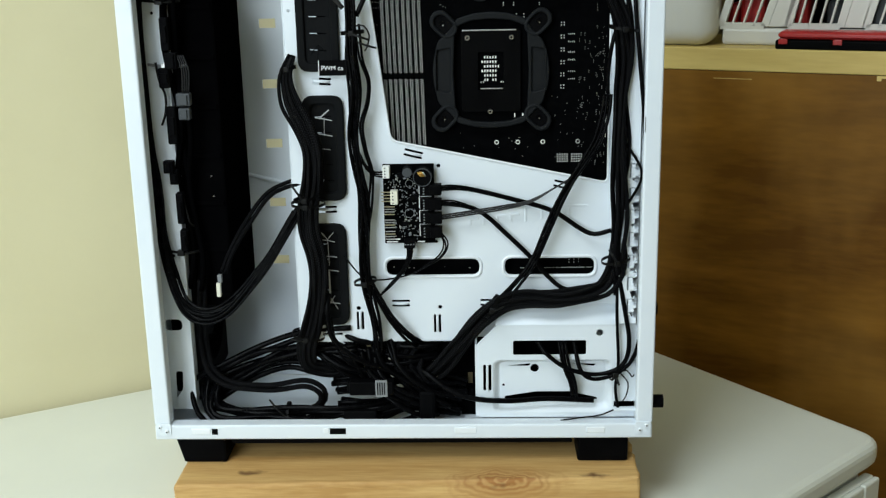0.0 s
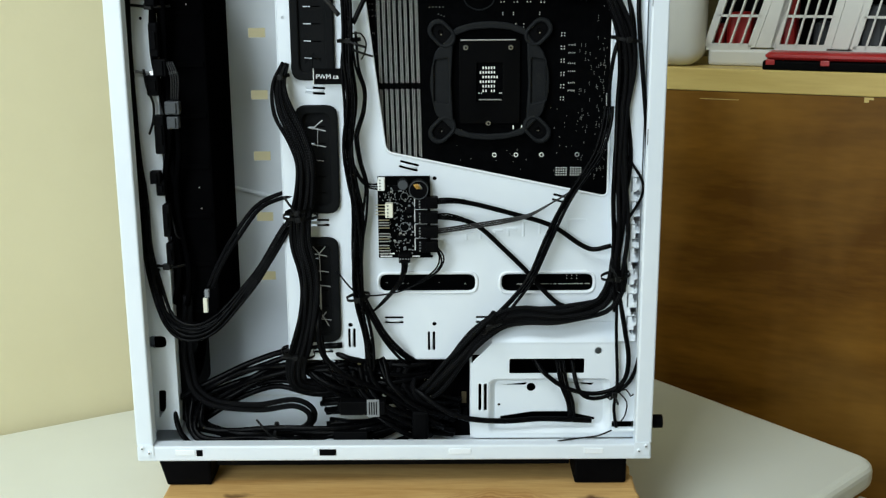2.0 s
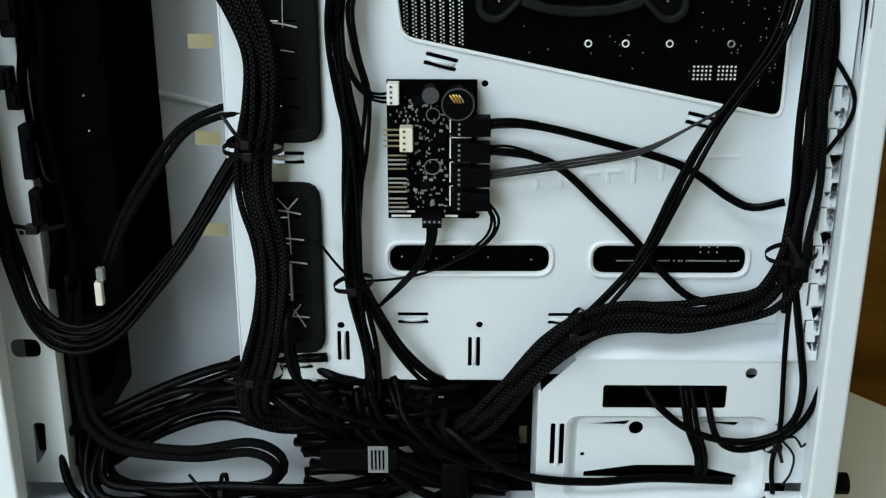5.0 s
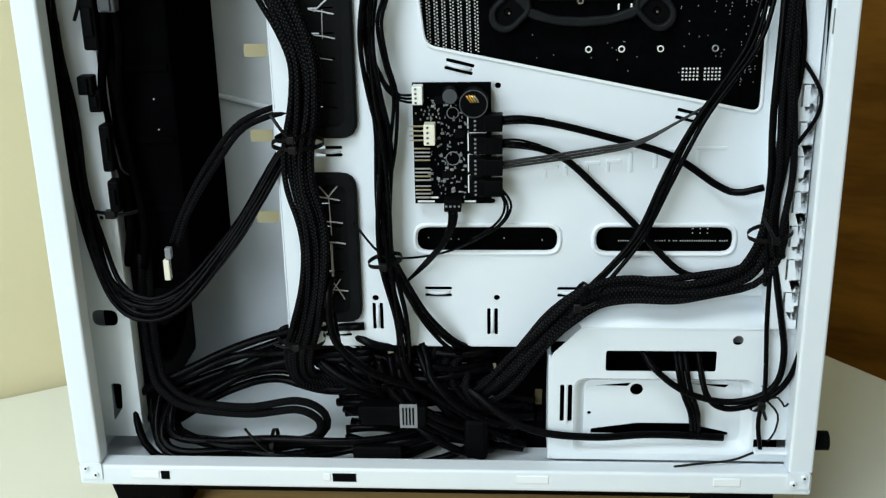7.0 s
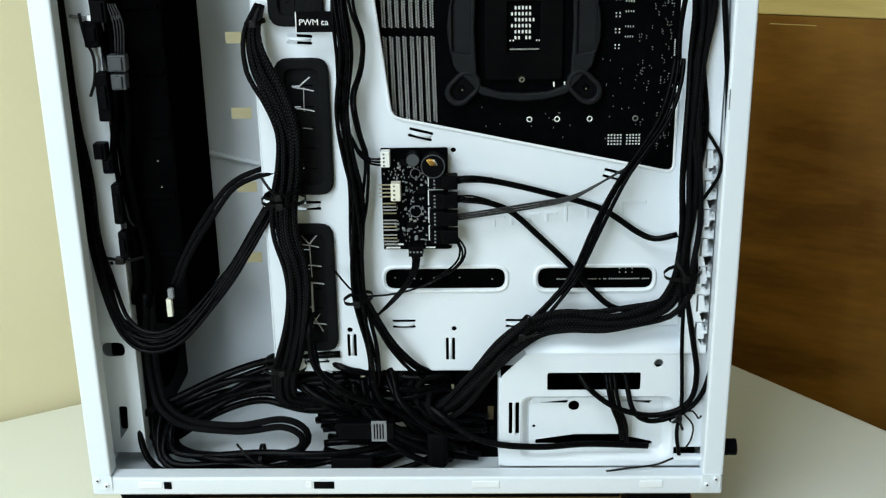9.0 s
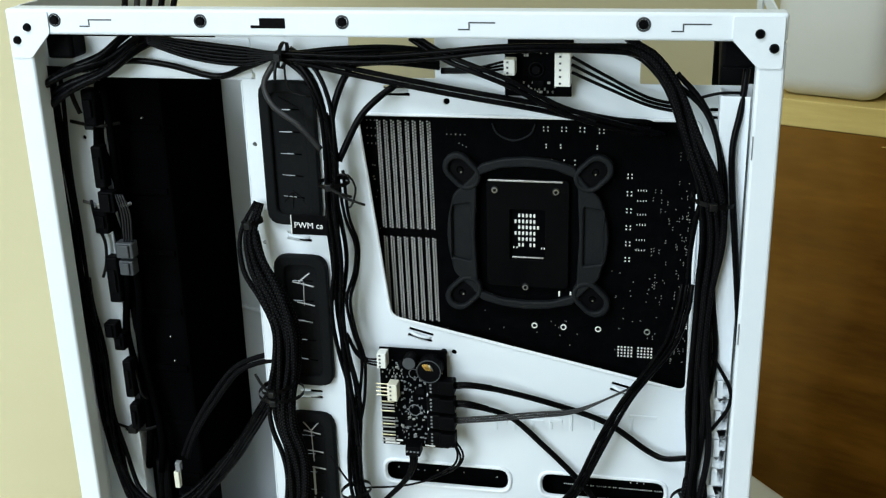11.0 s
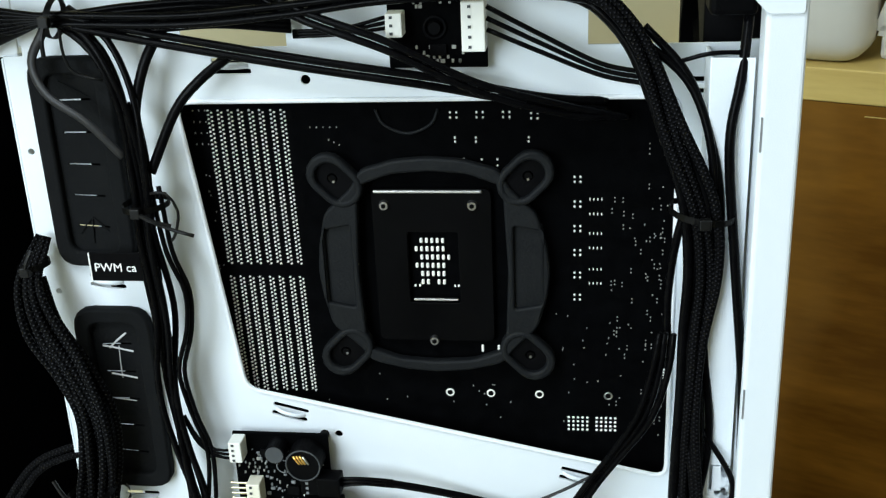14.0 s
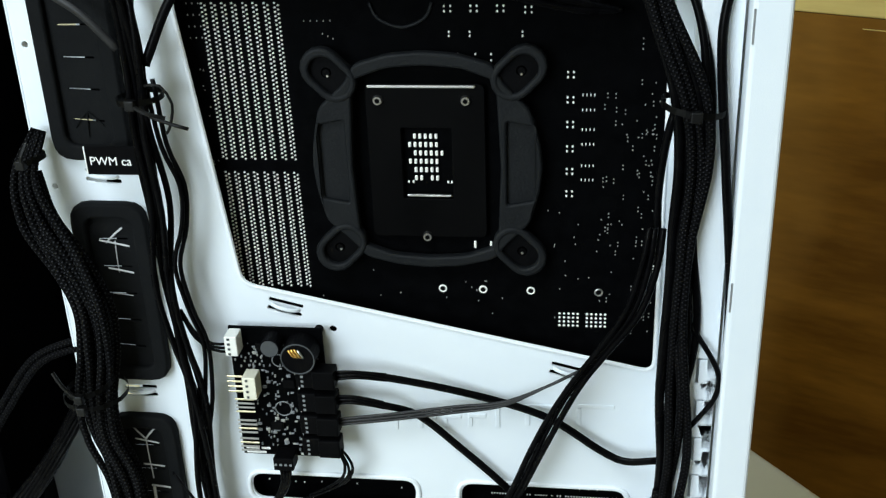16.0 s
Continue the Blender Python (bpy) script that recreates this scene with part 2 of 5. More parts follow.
def mesh_object(name, bm, mat, parent=None, label="", smooth=False):
    me = bpy.data.meshes.new(name)
    bm.to_mesh(me)
    bm.free()
    for m in (mat if isinstance(mat, (list, tuple)) else (mat,)):
        me.materials.append(m)
    if smooth:
        for p in me.polygons:
            p.use_smooth = True
    ob = new(name, me)
    if parent is not None:
        ob.parent = parent
        base = Vector((0, 0, 0))
        up = parent
        while up is not None:
            base += up.location
            up = up.parent
        ob.location = -base
    if label:
        ob["label"] = label
    return ob


def part(name, bm, mat, parent, label="", smooth=False):
    return mesh_object(name, bm, mat, parent, label, smooth)


def add_box(bm, x0, x1, y0, y1, z0, z1, bevel=0.0, segments=2, turn=None):
    """A box in millimetres, with bevelled edges."""
    made = bmesh.ops.create_cube(bm, size=1.0)["verts"]
    bmesh.ops.scale(bm, vec=((x1 - x0) * MM, (y1 - y0) * MM, (z1 - z0) * MM), verts=made)
    bmesh.ops.translate(bm, vec=((x0 + x1) / 2 * MM, (y0 + y1) / 2 * MM, (z0 + z1) / 2 * MM), verts=made)
    if bevel:
        edges = list({e for v in made for e in v.link_edges})
        bmesh.ops.bevel(bm, geom=edges, offset=bevel * MM, segments=segments, affect="EDGES", profile=0.5)
    return bm


def box(x0, x1, y0, y1, z0, z1, bevel=0.0, segments=2):
    return add_box(bmesh.new(), x0, x1, y0, y1, z0, z1, bevel, segments)


def add_disc(bm, x, y0, y1, z, r, sides=16, r2=None):
    """A round pin or hole lining along y, in millimetres."""
    m = Matrix.Translation((x * MM, (y0 + y1) / 2 * MM, z * MM)) @ Matrix.Rotation(radians(90), 4, "X")
    bmesh.ops.create_cone(bm, cap_ends=True, segments=sides, radius1=r * MM, radius2=(r if r2 is None else r2) * MM, depth=abs(y1 - y0) * MM, matrix=m)
    return bm


def ring(bm, x, y, z, r, tube, sides=20, around=8):
    """A torus facing the camera's side, in millimetres."""
    rows = []
    for i in range(sides):
        a = 2 * math.pi * i / sides
        rows.append([bm.verts.new(((x + (r + tube * math.cos(b)) * math.cos(a)) * MM, (y + tube * math.sin(b)) * MM,
                                   (z + (r + tube * math.cos(b)) * math.sin(a)) * MM)) for b in (2 * math.pi * j / around for j in range(around))])
    for i in range(sides):
        for j in range(around):
            bm.faces.new((rows[i][j], rows[(i + 1) % sides][j], rows[(i + 1) % sides][(j + 1) % around], rows[i][(j + 1) % around]))
    return bm


def rounded(points, r, steps=4):
    """A polygon of (x, z) with its corners rounded."""
    out, n = [], len(points)
    for i in range(n):
        p = Vector(points[i])
        a, b = (Vector(points[i - 1]) - p), (Vector(points[(i + 1) % n]) - p)
        d = min(r, 0.45 * a.length, 0.45 * b.length)
        p0, p1 = p + a.normalized() * d, p + b.normalized() * d
        for k in range(steps + 1):
            s = k / steps
            out.append(tuple((1 - s) ** 2 * p0 + 2 * s * (1 - s) * p + s * s * p1))
    return out


def rect(x0, z0, x1, z1, r=0.0):
    pts = [(x0, z0), (x1, z0), (x1, z1), (x0, z1)]
    return rounded(pts, r) if r else pts


def circle(x, z, r, n=16):
    return [(x + r * math.cos(2 * math.pi * i / n), z + r * math.sin(2 * math.pi * i / n)) for i in range(n)]


def sheet(name, outlines, y, thick, mat, parent=None, label="", edge=0.25):
    """Sheet metal in the x-z plane, in millimetres: the first outline is its rim, the others are holes. y is its front."""
    cu = bpy.data.curves.new(name, "CURVE")
    cu.dimensions, cu.fill_mode = "2D", "BOTH"
    cu.extrude, cu.bevel_depth, cu.bevel_resolution = (thick / 2 - edge) * MM, edge * MM, 1
    cu.offset = -edge * MM
    for pts in outlines:
        sp = cu.splines.new("POLY")
        sp.points.add(len(pts) - 1)
        for q, (x, z) in zip(sp.points, pts):
            q.co = (x * MM, z * MM, 0, 1)
        sp.use_cyclic_u = True
    tmp = new("outline", cu)
    dg = bpy.context.evaluated_depsgraph_get()
    me = bpy.data.meshes.new_from_object(tmp.evaluated_get(dg))
    bpy.data.objects.remove(tmp)
    bpy.data.curves.remove(cu)
    me.name = name
    bm = bmesh.new()
    bm.from_mesh(me)
    bpy.data.meshes.remove(me)
    bm.transform(Matrix.Translation((0, (y + thick / 2) * MM, 0)) @ Matrix.Rotation(radians(90), 4, "X"))
    bmesh.ops.remove_doubles(bm, verts=bm.verts, dist=1e-6)
    bmesh.ops.recalc_face_normals(bm, faces=bm.faces)
    return mesh_object(name, bm, mat, parent, label)


def smooth_path(points, step=3.0):
    """Points (x, y, z) in millimetres joined by an even curve."""
    P = [np.array(p, float) for p in points]
    P = [2 * P[0] - P[1]] + P + [2 * P[-1] - P[-2]]
    out = []
    for i in range(1, len(P) - 2):
        a, b, c, d = P[i - 1:i + 3]
        n = max(2, int(np.linalg.norm(c - b) / step))
        for k in range(n):
            s = k / n
            out.append(0.5 * (2 * b + (c - a) * s + (2 * a - 5 * b + 4 * c - d) * s ** 2 + (3 * b - a - 3 * c + d) * s ** 3))
    out.append(P[-2])
    return np.array(out)


def frames_along(path):
    t = np.gradient(path, axis=0)
    t /= np.linalg.norm(t, axis=1)[:, None] + 1e-9
    side = np.cross(t, np.array([0.0, 1.0, 0.0]))
    bad = np.linalg.norm(side, axis=1) < 0.15
    side[bad] = np.array([1.0, 0, 0])
    side /= np.linalg.norm(side, axis=1)[:, None]
    up = np.cross(side, t)
    return t, side, up


def tube(path, r, sides=8, flat=1.0, cap=True):
    """A round or flattened tube round a path (all in millimetres), with its length and girth as texture coordinates."""
    t, side, up = frames_along(path)
    radius = np.broadcast_to(np.asarray(r, float), (len(path),))
    length = np.r_[0, np.cumsum(np.linalg.norm(np.diff(path, axis=0), axis=1))]
    bm = bmesh.new()
    uv = bm.loops.layers.uv.new("UVMap")
    rows = []
    for p, s, u, rr in zip(path, side, up, radius):
        rows.append([bm.verts.new((p + rr * (flat * math.cos(a) * s + math.sin(a) * u)) * MM) for a in (2 * math.pi * j / sides for j in range(sides))])
    girth = 2 * math.pi * float(np.mean(radius))
    for i in range(len(rows) - 1):
        for j in range(sides):
            k = (j + 1) % sides
            f = bm.faces.new((rows[i][j], rows[i][k], rows[i + 1][k], rows[i + 1][j]))
            for loop, (l, v) in zip(f.loops, ((length[i], j), (length[i], j + 1), (length[i + 1], j + 1), (length[i + 1], j))):
                loop[uv].uv = (l * MM, v / sides * girth * MM)
    if cap:
        bm.faces.new(rows[0][::-1])
        bm.faces.new(rows[-1])
    bmesh.ops.recalc_face_normals(bm, faces=bm.faces)
    return bm


def flat_points(points, y):
    """(x, z) pairs, or (x, y, z) where the depth changes on the way."""
    return [p if len(p) == 3 else (p[0], y, p[1]) for p in points]


def cable(name, label, points, y, r, mat, flat=1.0, sides=8, group="", category="cable"):
    ob = mesh_object(name, tube(smooth_path(flat_points(points, y)), r, sides, flat), mat, smooth=True)
    return tagged(ob, label, category, group)


def bundle(name, label, points, y, count, r, mat, spread=1.9, depth=0.8, wander=0.5, seed=1, part_name="wire", category="cable bundle", group="", pinch=(1.0, 1.0)):
    """Several wires side by side along one path, drifting a little; each wire is a part."""
    rng = random.Random(seed)
    path = smooth_path(flat_points(points, y), 4.0)
    t, side, up = frames_along(path)
    s = np.r_[0, np.cumsum(np.linalg.norm(np.diff(path, axis=0), axis=1))]
    root = thing(name, label, category, tuple(path[len(path) // 2] * MM), group)
    grow = np.minimum(pinch[0] + (1 - pinch[0]) * np.minimum(s / 40, 1), pinch[1] + (1 - pinch[1]) * np.minimum((s[-1] - s) / 40, 1))
    for i in range(count):
        lane = (i - (count - 1) / 2) * spread * r
        f1, f2, p1, p2 = rng.uniform(40, 90), rng.uniform(30, 70), rng.uniform(0, 6.3), rng.uniform(0, 6.3)
        a = lane + wander * r * np.sin(s / f1 * 2 * math.pi / 2 + p1)
        b = depth * r * np.sin(s / f2 * 2 * math.pi / 2 + p2) + (depth * r if i % 2 else -depth * r) * 0.6
        part(part_name, tube(path + (grow * a)[:, None] * side + (grow * b)[:, None] * up, r * (0.5 + 0.5 * grow), 8), mat, root, smooth=True)
    return root


def zip_tie(x, z, y, width, turn=0.0, depth=None, tail=8.0, tail_turn=60.0, label="black nylon zip tie round a cable bundle"):
    """A flat strap looped round a bundle across the direction turn, with its head and a cut or loose tail."""
    root = thing("zip_tie", label, "zip tie", (x * MM, y * MM, z * MM), "zip ties")
    d = depth or width * 0.55
    c, s = math.cos(radians(turn)), math.sin(radians(turn))
    loop = []
    for i in range(21):
        a = 2 * math.pi * i / 20
        l = width / 2 * 1.06 * math.cos(a)
        loop.append((x + l * c, y - d * math.sin(a), z + l * s))
    bm = bmesh.new()
    half = 1.2
    rows = []
    for px, py, pz in loop:
        rows.append((bm.verts.new(((px - half * s) * MM, py * MM, (pz + half * c) * MM)), bm.verts.new(((px + half * s) * MM, py * MM, (pz - half * c) * MM))))
    for r0, r1 in zip(rows, rows[1:]):
        bm.faces.new((r0[0], r0[1], r1[1], r1[0]))
    bmesh.ops.solidify(bm, geom=bm.faces[:], thickness=0.8 * MM)
    part("strap", bm, TIE, root)
    part("head", box(x - 2, x + 2, y - d - 2.5, y - d + 0.5, z - 2, z + 2, 0.5), TIE, root)
    if tail:
        tt = radians(tail_turn)
        pts = [(x, y - d - 1, z), (x + 0.5 * tail * math.cos(tt), y - d - 3, z + 0.5 * tail * math.sin(tt)),
               (x + tail * math.cos(tt), y - d - 1.5, z + tail * math.sin(tt))]
        part("tail", tube(smooth_path(pts, 1.5), 0.9, 6, 1.0), TIE, root)
    return root


# ---------------------------------------------------------------- the room
def room_slab(name, u0, u1, v0, v1, z0, z1, mat, label, kind="structure", bevel=0.0):
    """A slab that lies square to the back wall, in metres."""
    bm = bmesh.new()
    add_box(bm, u0 * 1000, u1 * 1000, v0 * 1000, v1 * 1000, z0 * 1000, z1 * 1000, bevel)
    for v in bm.verts:
        v.co = room_point(v.co.x, v.co.y, v.co.z)
    bmesh.ops.recalc_face_normals(bm, faces=bm.faces)
    return tagged(mesh_object(name, bm, mat), label, name.split("_")[0], kind=kind)


FLOOR_Z, CEIL_Z, TABLE_Z, PLANK_Z = -0.78, 1.65, -0.0285, 0.016
room_slab("wall_north", -1.6, 2.4, -0.10, 0.0, FLOOR_Z, CEIL_Z, WALL, "cream painted plain wall behind the table")
room_slab("wall_east", 2.4, 2.5, -0.10, 3.1, FLOOR_Z, CEIL_Z, WALL, "cream painted plain side wall")
room_slab("wall_south", -1.7, 2.5, 3.1, 3.2, FLOOR_Z, CEIL_Z, WALL, "cream painted plain wall opposite")
room_slab("floor", -1.7, 2.5, -0.1, 3.2, FLOOR_Z - 0.1, FLOOR_Z, CARPET, "dull grey floor of the room")
room_slab("ceiling", -1.7, 2.5, -0.1, 3.2, CEIL_Z, CEIL_Z + 0.1, CEILING, "plain white ceiling")
# the side wall with the window opening that lets the daylight in
room_slab("wall_west_below", -1.7, -1.6, -0.1, 3.1, FLOOR_Z, 0.15, WALL, "cream wall below the window")
room_slab("wall_west_above", -1.7, -1.6, -0.1, 3.1, 1.38, CEIL_Z, WALL, "cream wall above the window")
room_slab("wall_west_near", -1.7, -1.6, 2.0, 3.1, 0.15, 1.38, WALL, "cream wall beside the window")
room_slab("wall_west_far", -1.7, -1.6, -0.1, 0.7, 0.15, 1.38, WALL, "cream wall beside the window")
# Assumed fixture for the added overhead light, never in view.
lamp_body = room_slab("ceiling_lamp", -0.88, -0.22, 0.62, 1.28, 1.58, CEIL_Z, WHITE_EDGE, "flat white square ceiling lamp, assumed and out of view", kind="")
lamp_body["category"] = "lamp"

# ---------------------------------------------------------------- table, bench and what lies on them
PANEL_K = 0.581
PANEL_D = Vector((math.cos(radians(-23.7)), math.sin(radians(-23.7)), 0))
PANEL_N = Vector((-PANEL_D.y, PANEL_D.x, 0))


def bench_point(s, k, z):
    """s along the bench's face towards the camera, k behind that face."""
    return PANEL_D * s + PANEL_N * (PANEL_K + k) + Vector((0, 0, z))


def bench_box(bm, s0, s1, k0, k1, z0, z1, bevel=0.0, segments=2):
    start = len(bm.verts)
    add_box(bm, s0 * 1000, s1 * 1000, k0 * 1000, k1 * 1000, z0 * 1000, z1 * 1000, bevel * 1000, segments)
    bm.verts.ensure_lookup_table()
    for v in bm.verts[start:]:
        v.co = bench_point(v.co.x, v.co.y, v.co.z)
    bmesh.ops.recalc_face_normals(bm, faces=bm.faces)
    return bm


def prism(outline, z0, z1, bevel):
    bm = bmesh.new()
    lo = [bm.verts.new((x, y, z0)) for x, y in outline]
    hi = [bm.verts.new((x, y, z1)) for x, y in outline]
    n = len(outline)
    bm.faces.new(hi)
    bm.faces.new(lo[::-1])
    for i in range(n):
        bm.faces.new((lo[i], lo[(i + 1) % n], hi[(i + 1) % n], hi[i]))
    bmesh.ops.recalc_face_normals(bm, faces=bm.faces)
    if bevel:
        bmesh.ops.bevel(bm, geom=[e for e in bm.edges if abs(e.verts[0].co.z - e.verts[1].co.z) < 1e-6], offset=bevel, segments=4, affect="EDGES", profile=0.5)
    return bm


table = thing("table", "off-white laminate table with a rounded front corner", "table", (0, 0.1, FLOOR_Z))
SIDE_D, SIDE_N = Vector((0.606, -0.795, 0)), Vector((0.795, 0.606, 0))
near_corner = Vector((0.412, 0.142, 0))
far_corner = near_corner - SIDE_D * 0.494
front_way = Vector((-0.722, -0.692, 0))
outline = [(far_corner.x, far_corner.y)]
for k in range(7):
    a = k / 6
    p0, p1 = near_corner - SIDE_D * 0.024, near_corner + front_way * 0.024
    q = (1 - a) ** 2 * p0 + 2 * a * (1 - a) * near_corner + a * a * p1
    outline.append((q.x, q.y))
p_front = near_corner + front_way * 1.15
p_left = room_point(-0.62, 0.003, 0)
outline += [(p_front.x, p_front.y), (p_left.x, p_left.y)]
part("tabletop", prism(outline, TABLE_Z - 0.026, TABLE_Z, 0.009), LAMINATE, table, smooth=False)
inset = near_corner + front_way * 0.012 - SIDE_D * 0.012
body = []
for q in (far_corner - SIDE_N * 0.01 + SIDE_D * 0.02, inset - SIDE_N * 0.012, inset + front_way * 1.1, Vector(room_point(-0.58, 0.03, 0))):
    body.append((q.x, q.y))
part("cabinet_body", prism(body, FLOOR_Z, TABLE_Z - 0.032, 0.0), LAMINATE, table)
out_n = Vector((0.692, -0.722, 0))


def front_panel(name, a0, a1, z0, z1, d0, d1, parent):
    """A block on the cabinet's front, a along it and d out from it."""
    bm = bmesh.new()
    vs = [inset + front_way * a + out_n * d for a, d in ((a0, d0), (a1, d0), (a1, d1), (a0, d1))]
    lo = [bm.verts.new((v.x, v.y, z0)) for v in vs]
    hi = [bm.verts.new((v.x, v.y, z1)) for v in vs]
    bm.faces.new(hi)
    bm.faces.new(lo[::-1])
    for i in range(4):
        bm.faces.new((lo[i], lo[(i + 1) % 4], hi[(i + 1) % 4], hi[i]))
    bmesh.ops.recalc_face_normals(bm, faces=bm.faces)
    bmesh.ops.bevel(bm, geom=bm.edges[:], offset=0.002, segments=2, affect="EDGES", profile=0.5)
    return part(name, bm, LAMINATE, parent)


for k in range(2):
    door = front_panel("cabinet_door", 0.006 + 0.40 * k, 0.40 + 0.40 * k, -0.60, -0.062, 0.002, 0.012, table)
    front_panel("door_stile", 0.006 + 0.40 * k, 0.034 + 0.40 * k, -0.60, -0.062, 0.0122, 0.018, door)
    front_panel("door_rail", 0.036 + 0.40 * k, 0.398 + 0.40 * k, -0.088, -0.062, 0.0122, 0.018, door)

BENCH_TOP = 0.3075


def bench_slab(s1, k0, k1, z0, z1, bevel):
    """A board of the bench whose far end is cut along the back wall."""
    pts = [bench_point(s, k, 0) for s, k in ((-0.087 + 0.734 * k0, k0), (s1, k0), (s1, k1), (-0.087 + 0.734 * k1, k1))]
    return prism([(p.x, p.y) for p in pts], z0, z1, bevel)


bench = thing("workbench", "varnished plywood bench end with a yellow pine edged top", "workbench", (0.6, 0.5, FLOOR_Z))
part("end_panel", bench_slab(0.95, 0.0, 0.018, FLOOR_Z, 0.2806, 0.0), PLY, bench, "scuffed varnished plywood panel")
part("top_board", bench_slab(0.97, -0.002, 0.50, 0.281, BENCH_TOP, 0.0016), YELLOW_WOOD, bench, "yellow pine top")

pbm = box(-224.5, 155, -37, 175, TABLE_Z * 1000, PLANK_Z * 1000, 2.5, 3)
bmesh.ops.subdivide_edges(pbm, edges=[e for e in pbm.edges if e.calc_length() > 0.03], cuts=28, use_grid_fill=True)
for v in pbm.verts:
    edge = 1.0 if v.co.z > PLANK_Z - 0.004 else 0.4
    if v.co.x > 0.15:
        v.co.x += edge * 0.0035 * noise.noise(Vector((v.co.y * 90, v.co.z * 60, 0)))
    if v.co.y < -0.033:
        v.co.y += edge * 0.0022 * noise.noise(Vector((v.co.x * 70, v.co.z * 50, 3)))
plank = tagged(mesh_object("wooden_plank", pbm, PINE), "rough sawn pine plank with knots under the computer case", "plank")
for v in plank.data.vertices:
    v.co.y += 0.012 * (v.co.x + 0.2245) / 0.3795 * (0.175 - v.co.y) / 0.212


def lattice(root, s0, s1, k, z0, z1, slope, columns, rows_n, fill):
    """The frame, bars and contents of one lattice window; it leans along s by slope."""
    def q(s, kk, z):
        return bench_point(s + slope * (z - z0), kk, z)

    def bar(bm, sa, za, sb, zb, w, horizontal):
        ds, dz = (0, w / 2) if horizontal else (w / 2, 0)
        pts = [(sa - ds, za - dz), (sb - ds, zb - dz), (sb + ds, zb + dz), (sa + ds, za + dz)]
        f = [bm.verts.new(q(s, k - 0.004, z)) for s, z in pts]
        b = [bm.verts.new(q(s, k + 0.004, z)) for s, z in pts]
        bm.faces.new(f)
        bm.faces.new(b[::-1])
        for i in range(4):
            bm.faces.new((f[i], b[i], b[(i + 1) % 4], f[(i + 1) % 4]))
    for i in range(columns + 1):
        s = s0 + (s1 - s0) * i / columns
        bm = bmesh.new()
        bar(bm, s, z0, s, z1, 0.009 if i in (0, columns) else 0.0022, False)
        bmesh.ops.recalc_face_normals(bm, faces=bm.faces)
        part("lattice_bar", bm, TUB, root)
    bm = bmesh.new()
    bar(bm, s1 + 0.0152, z0, s1 + 0.0152, z1, 0.0205, False)
    bmesh.ops.recalc_face_normals(bm, faces=bm.faces)
    part("wall_strip", bm, TUB, root)
    for j in range(rows_n + 1):
        z = z0 + (z1 - z0) * j / rows_n
        bm = bmesh.new()
        bar(bm, s0, z, s1, z, 0.008 if j == 0 else 0.0028, True)
        bmesh.ops.recalc_face_normals(bm, faces=bm.faces)
        part("lattice_bar", bm, TUB, root)
    part("packed_item", bench_box(bmesh.new(), s0, s1 + 0.3 * slope, k + 0.052, k + 0.08, z0 - 0.002, z1, 0.004), PLASTIC, root)
    for i, (a, b, mat, z_top) in enumerate(fill):
        bm = bmesh.new()
        bench_box(bm, a, b, k + 0.012, k + 0.05, z0 - 0.002, z_top, 0.006)
        part("packed_item", bm, mat, root)


tub = thing("storage_tub", "white plastic tub with rounded corners on the bench", "tub", tuple(bench_point(0.03, 0.04, BENCH_TOP)))
part("tub_body", bench_box(bmesh.new(), -0.034, 0.074, 0.004, 0.070, BENCH_TOP, 0.56, 0.022, 5), TUB, tub, smooth=True)
part("tub_lid", bench_box(bmesh.new(), -0.036, 0.076, 0.002, 0.072, 0.561, 0.59, 0.008, 3), TUB, tub)
basket = thing("storage_basket", "white plastic lattice basket holding red and black goods", "basket", tuple(bench_point(0.3, 0.10, BENCH_TOP)))
part("back_wall", bench_box(bmesh.new(), 0.150, 0.80, 0.17, 0.26, BENCH_TOP, 0.58, 0.01), TUB, basket)
part("base", bench_box(bmesh.new(), 0.082, 0.80, 0.052, 0.168, BENCH_TOP, BENCH_TOP + 0.012, 0.005), TUB, basket)
part("front_lip", bench_box(bmesh.new(), 0.078, 0.80, 0.040, 0.0515, BENCH_TOP, 0.328, 0.004), TUB, basket)
lattice(basket, 0.076, 0.128, 0.045, 0.330, 0.55, 0.30, 4, 6, ((0.080, 0.093, RED, 0.356), (0.095, 0.126, RED, 0.370)))
lattice(basket, 0.155, 0.214, 0.045, 0.330, 0.55, 0.22, 5, 6, ((0.158, 0.176, RED, 0.40), (0.196, 0.216, GREY_PLASTIC, 0.36)))
lattice(basket, 0.242, 0.312, 0.045, 0.330, 0.55, 0.24, 5, 6, ((0.245, 0.275, GREY_PLASTIC, 0.38), (0.277, 0.312, TUB, 0.42)))
lattice(basket, 0.340, 0.42, 0.045, 0.330, 0.55, 0.24, 5, 6, ((0.36, 0.40, RED, 0.40),))
toolbox = thing("flat_case", "flat black plastic case with a glossy red lid", "case", tuple(bench_point(0.22, 0.02, BENCH_TOP)))
part("case_base", bench_box(bmesh.new(), 0.148, 0.292, 0.001, 0.039, BENCH_TOP, BENCH_TOP + 0.0105, 0.002), PLASTIC, toolbox)
part("lid", bench_box(bmesh.new(), 0.150, 0.290, 0.0015, 0.038, BENCH_TOP + 0.011, BENCH_TOP + 0.0205, 0.006, 3), RED, toolbox, "glossy red lid")
for s_at in (0.152, 0.212):
    part("latch", bench_box(bmesh.new(), s_at, s_at + 0.010, -0.0012, 0.0008, BENCH_TOP + 0.006, BENCH_TOP + 0.012, 0.0006), RED, toolbox)
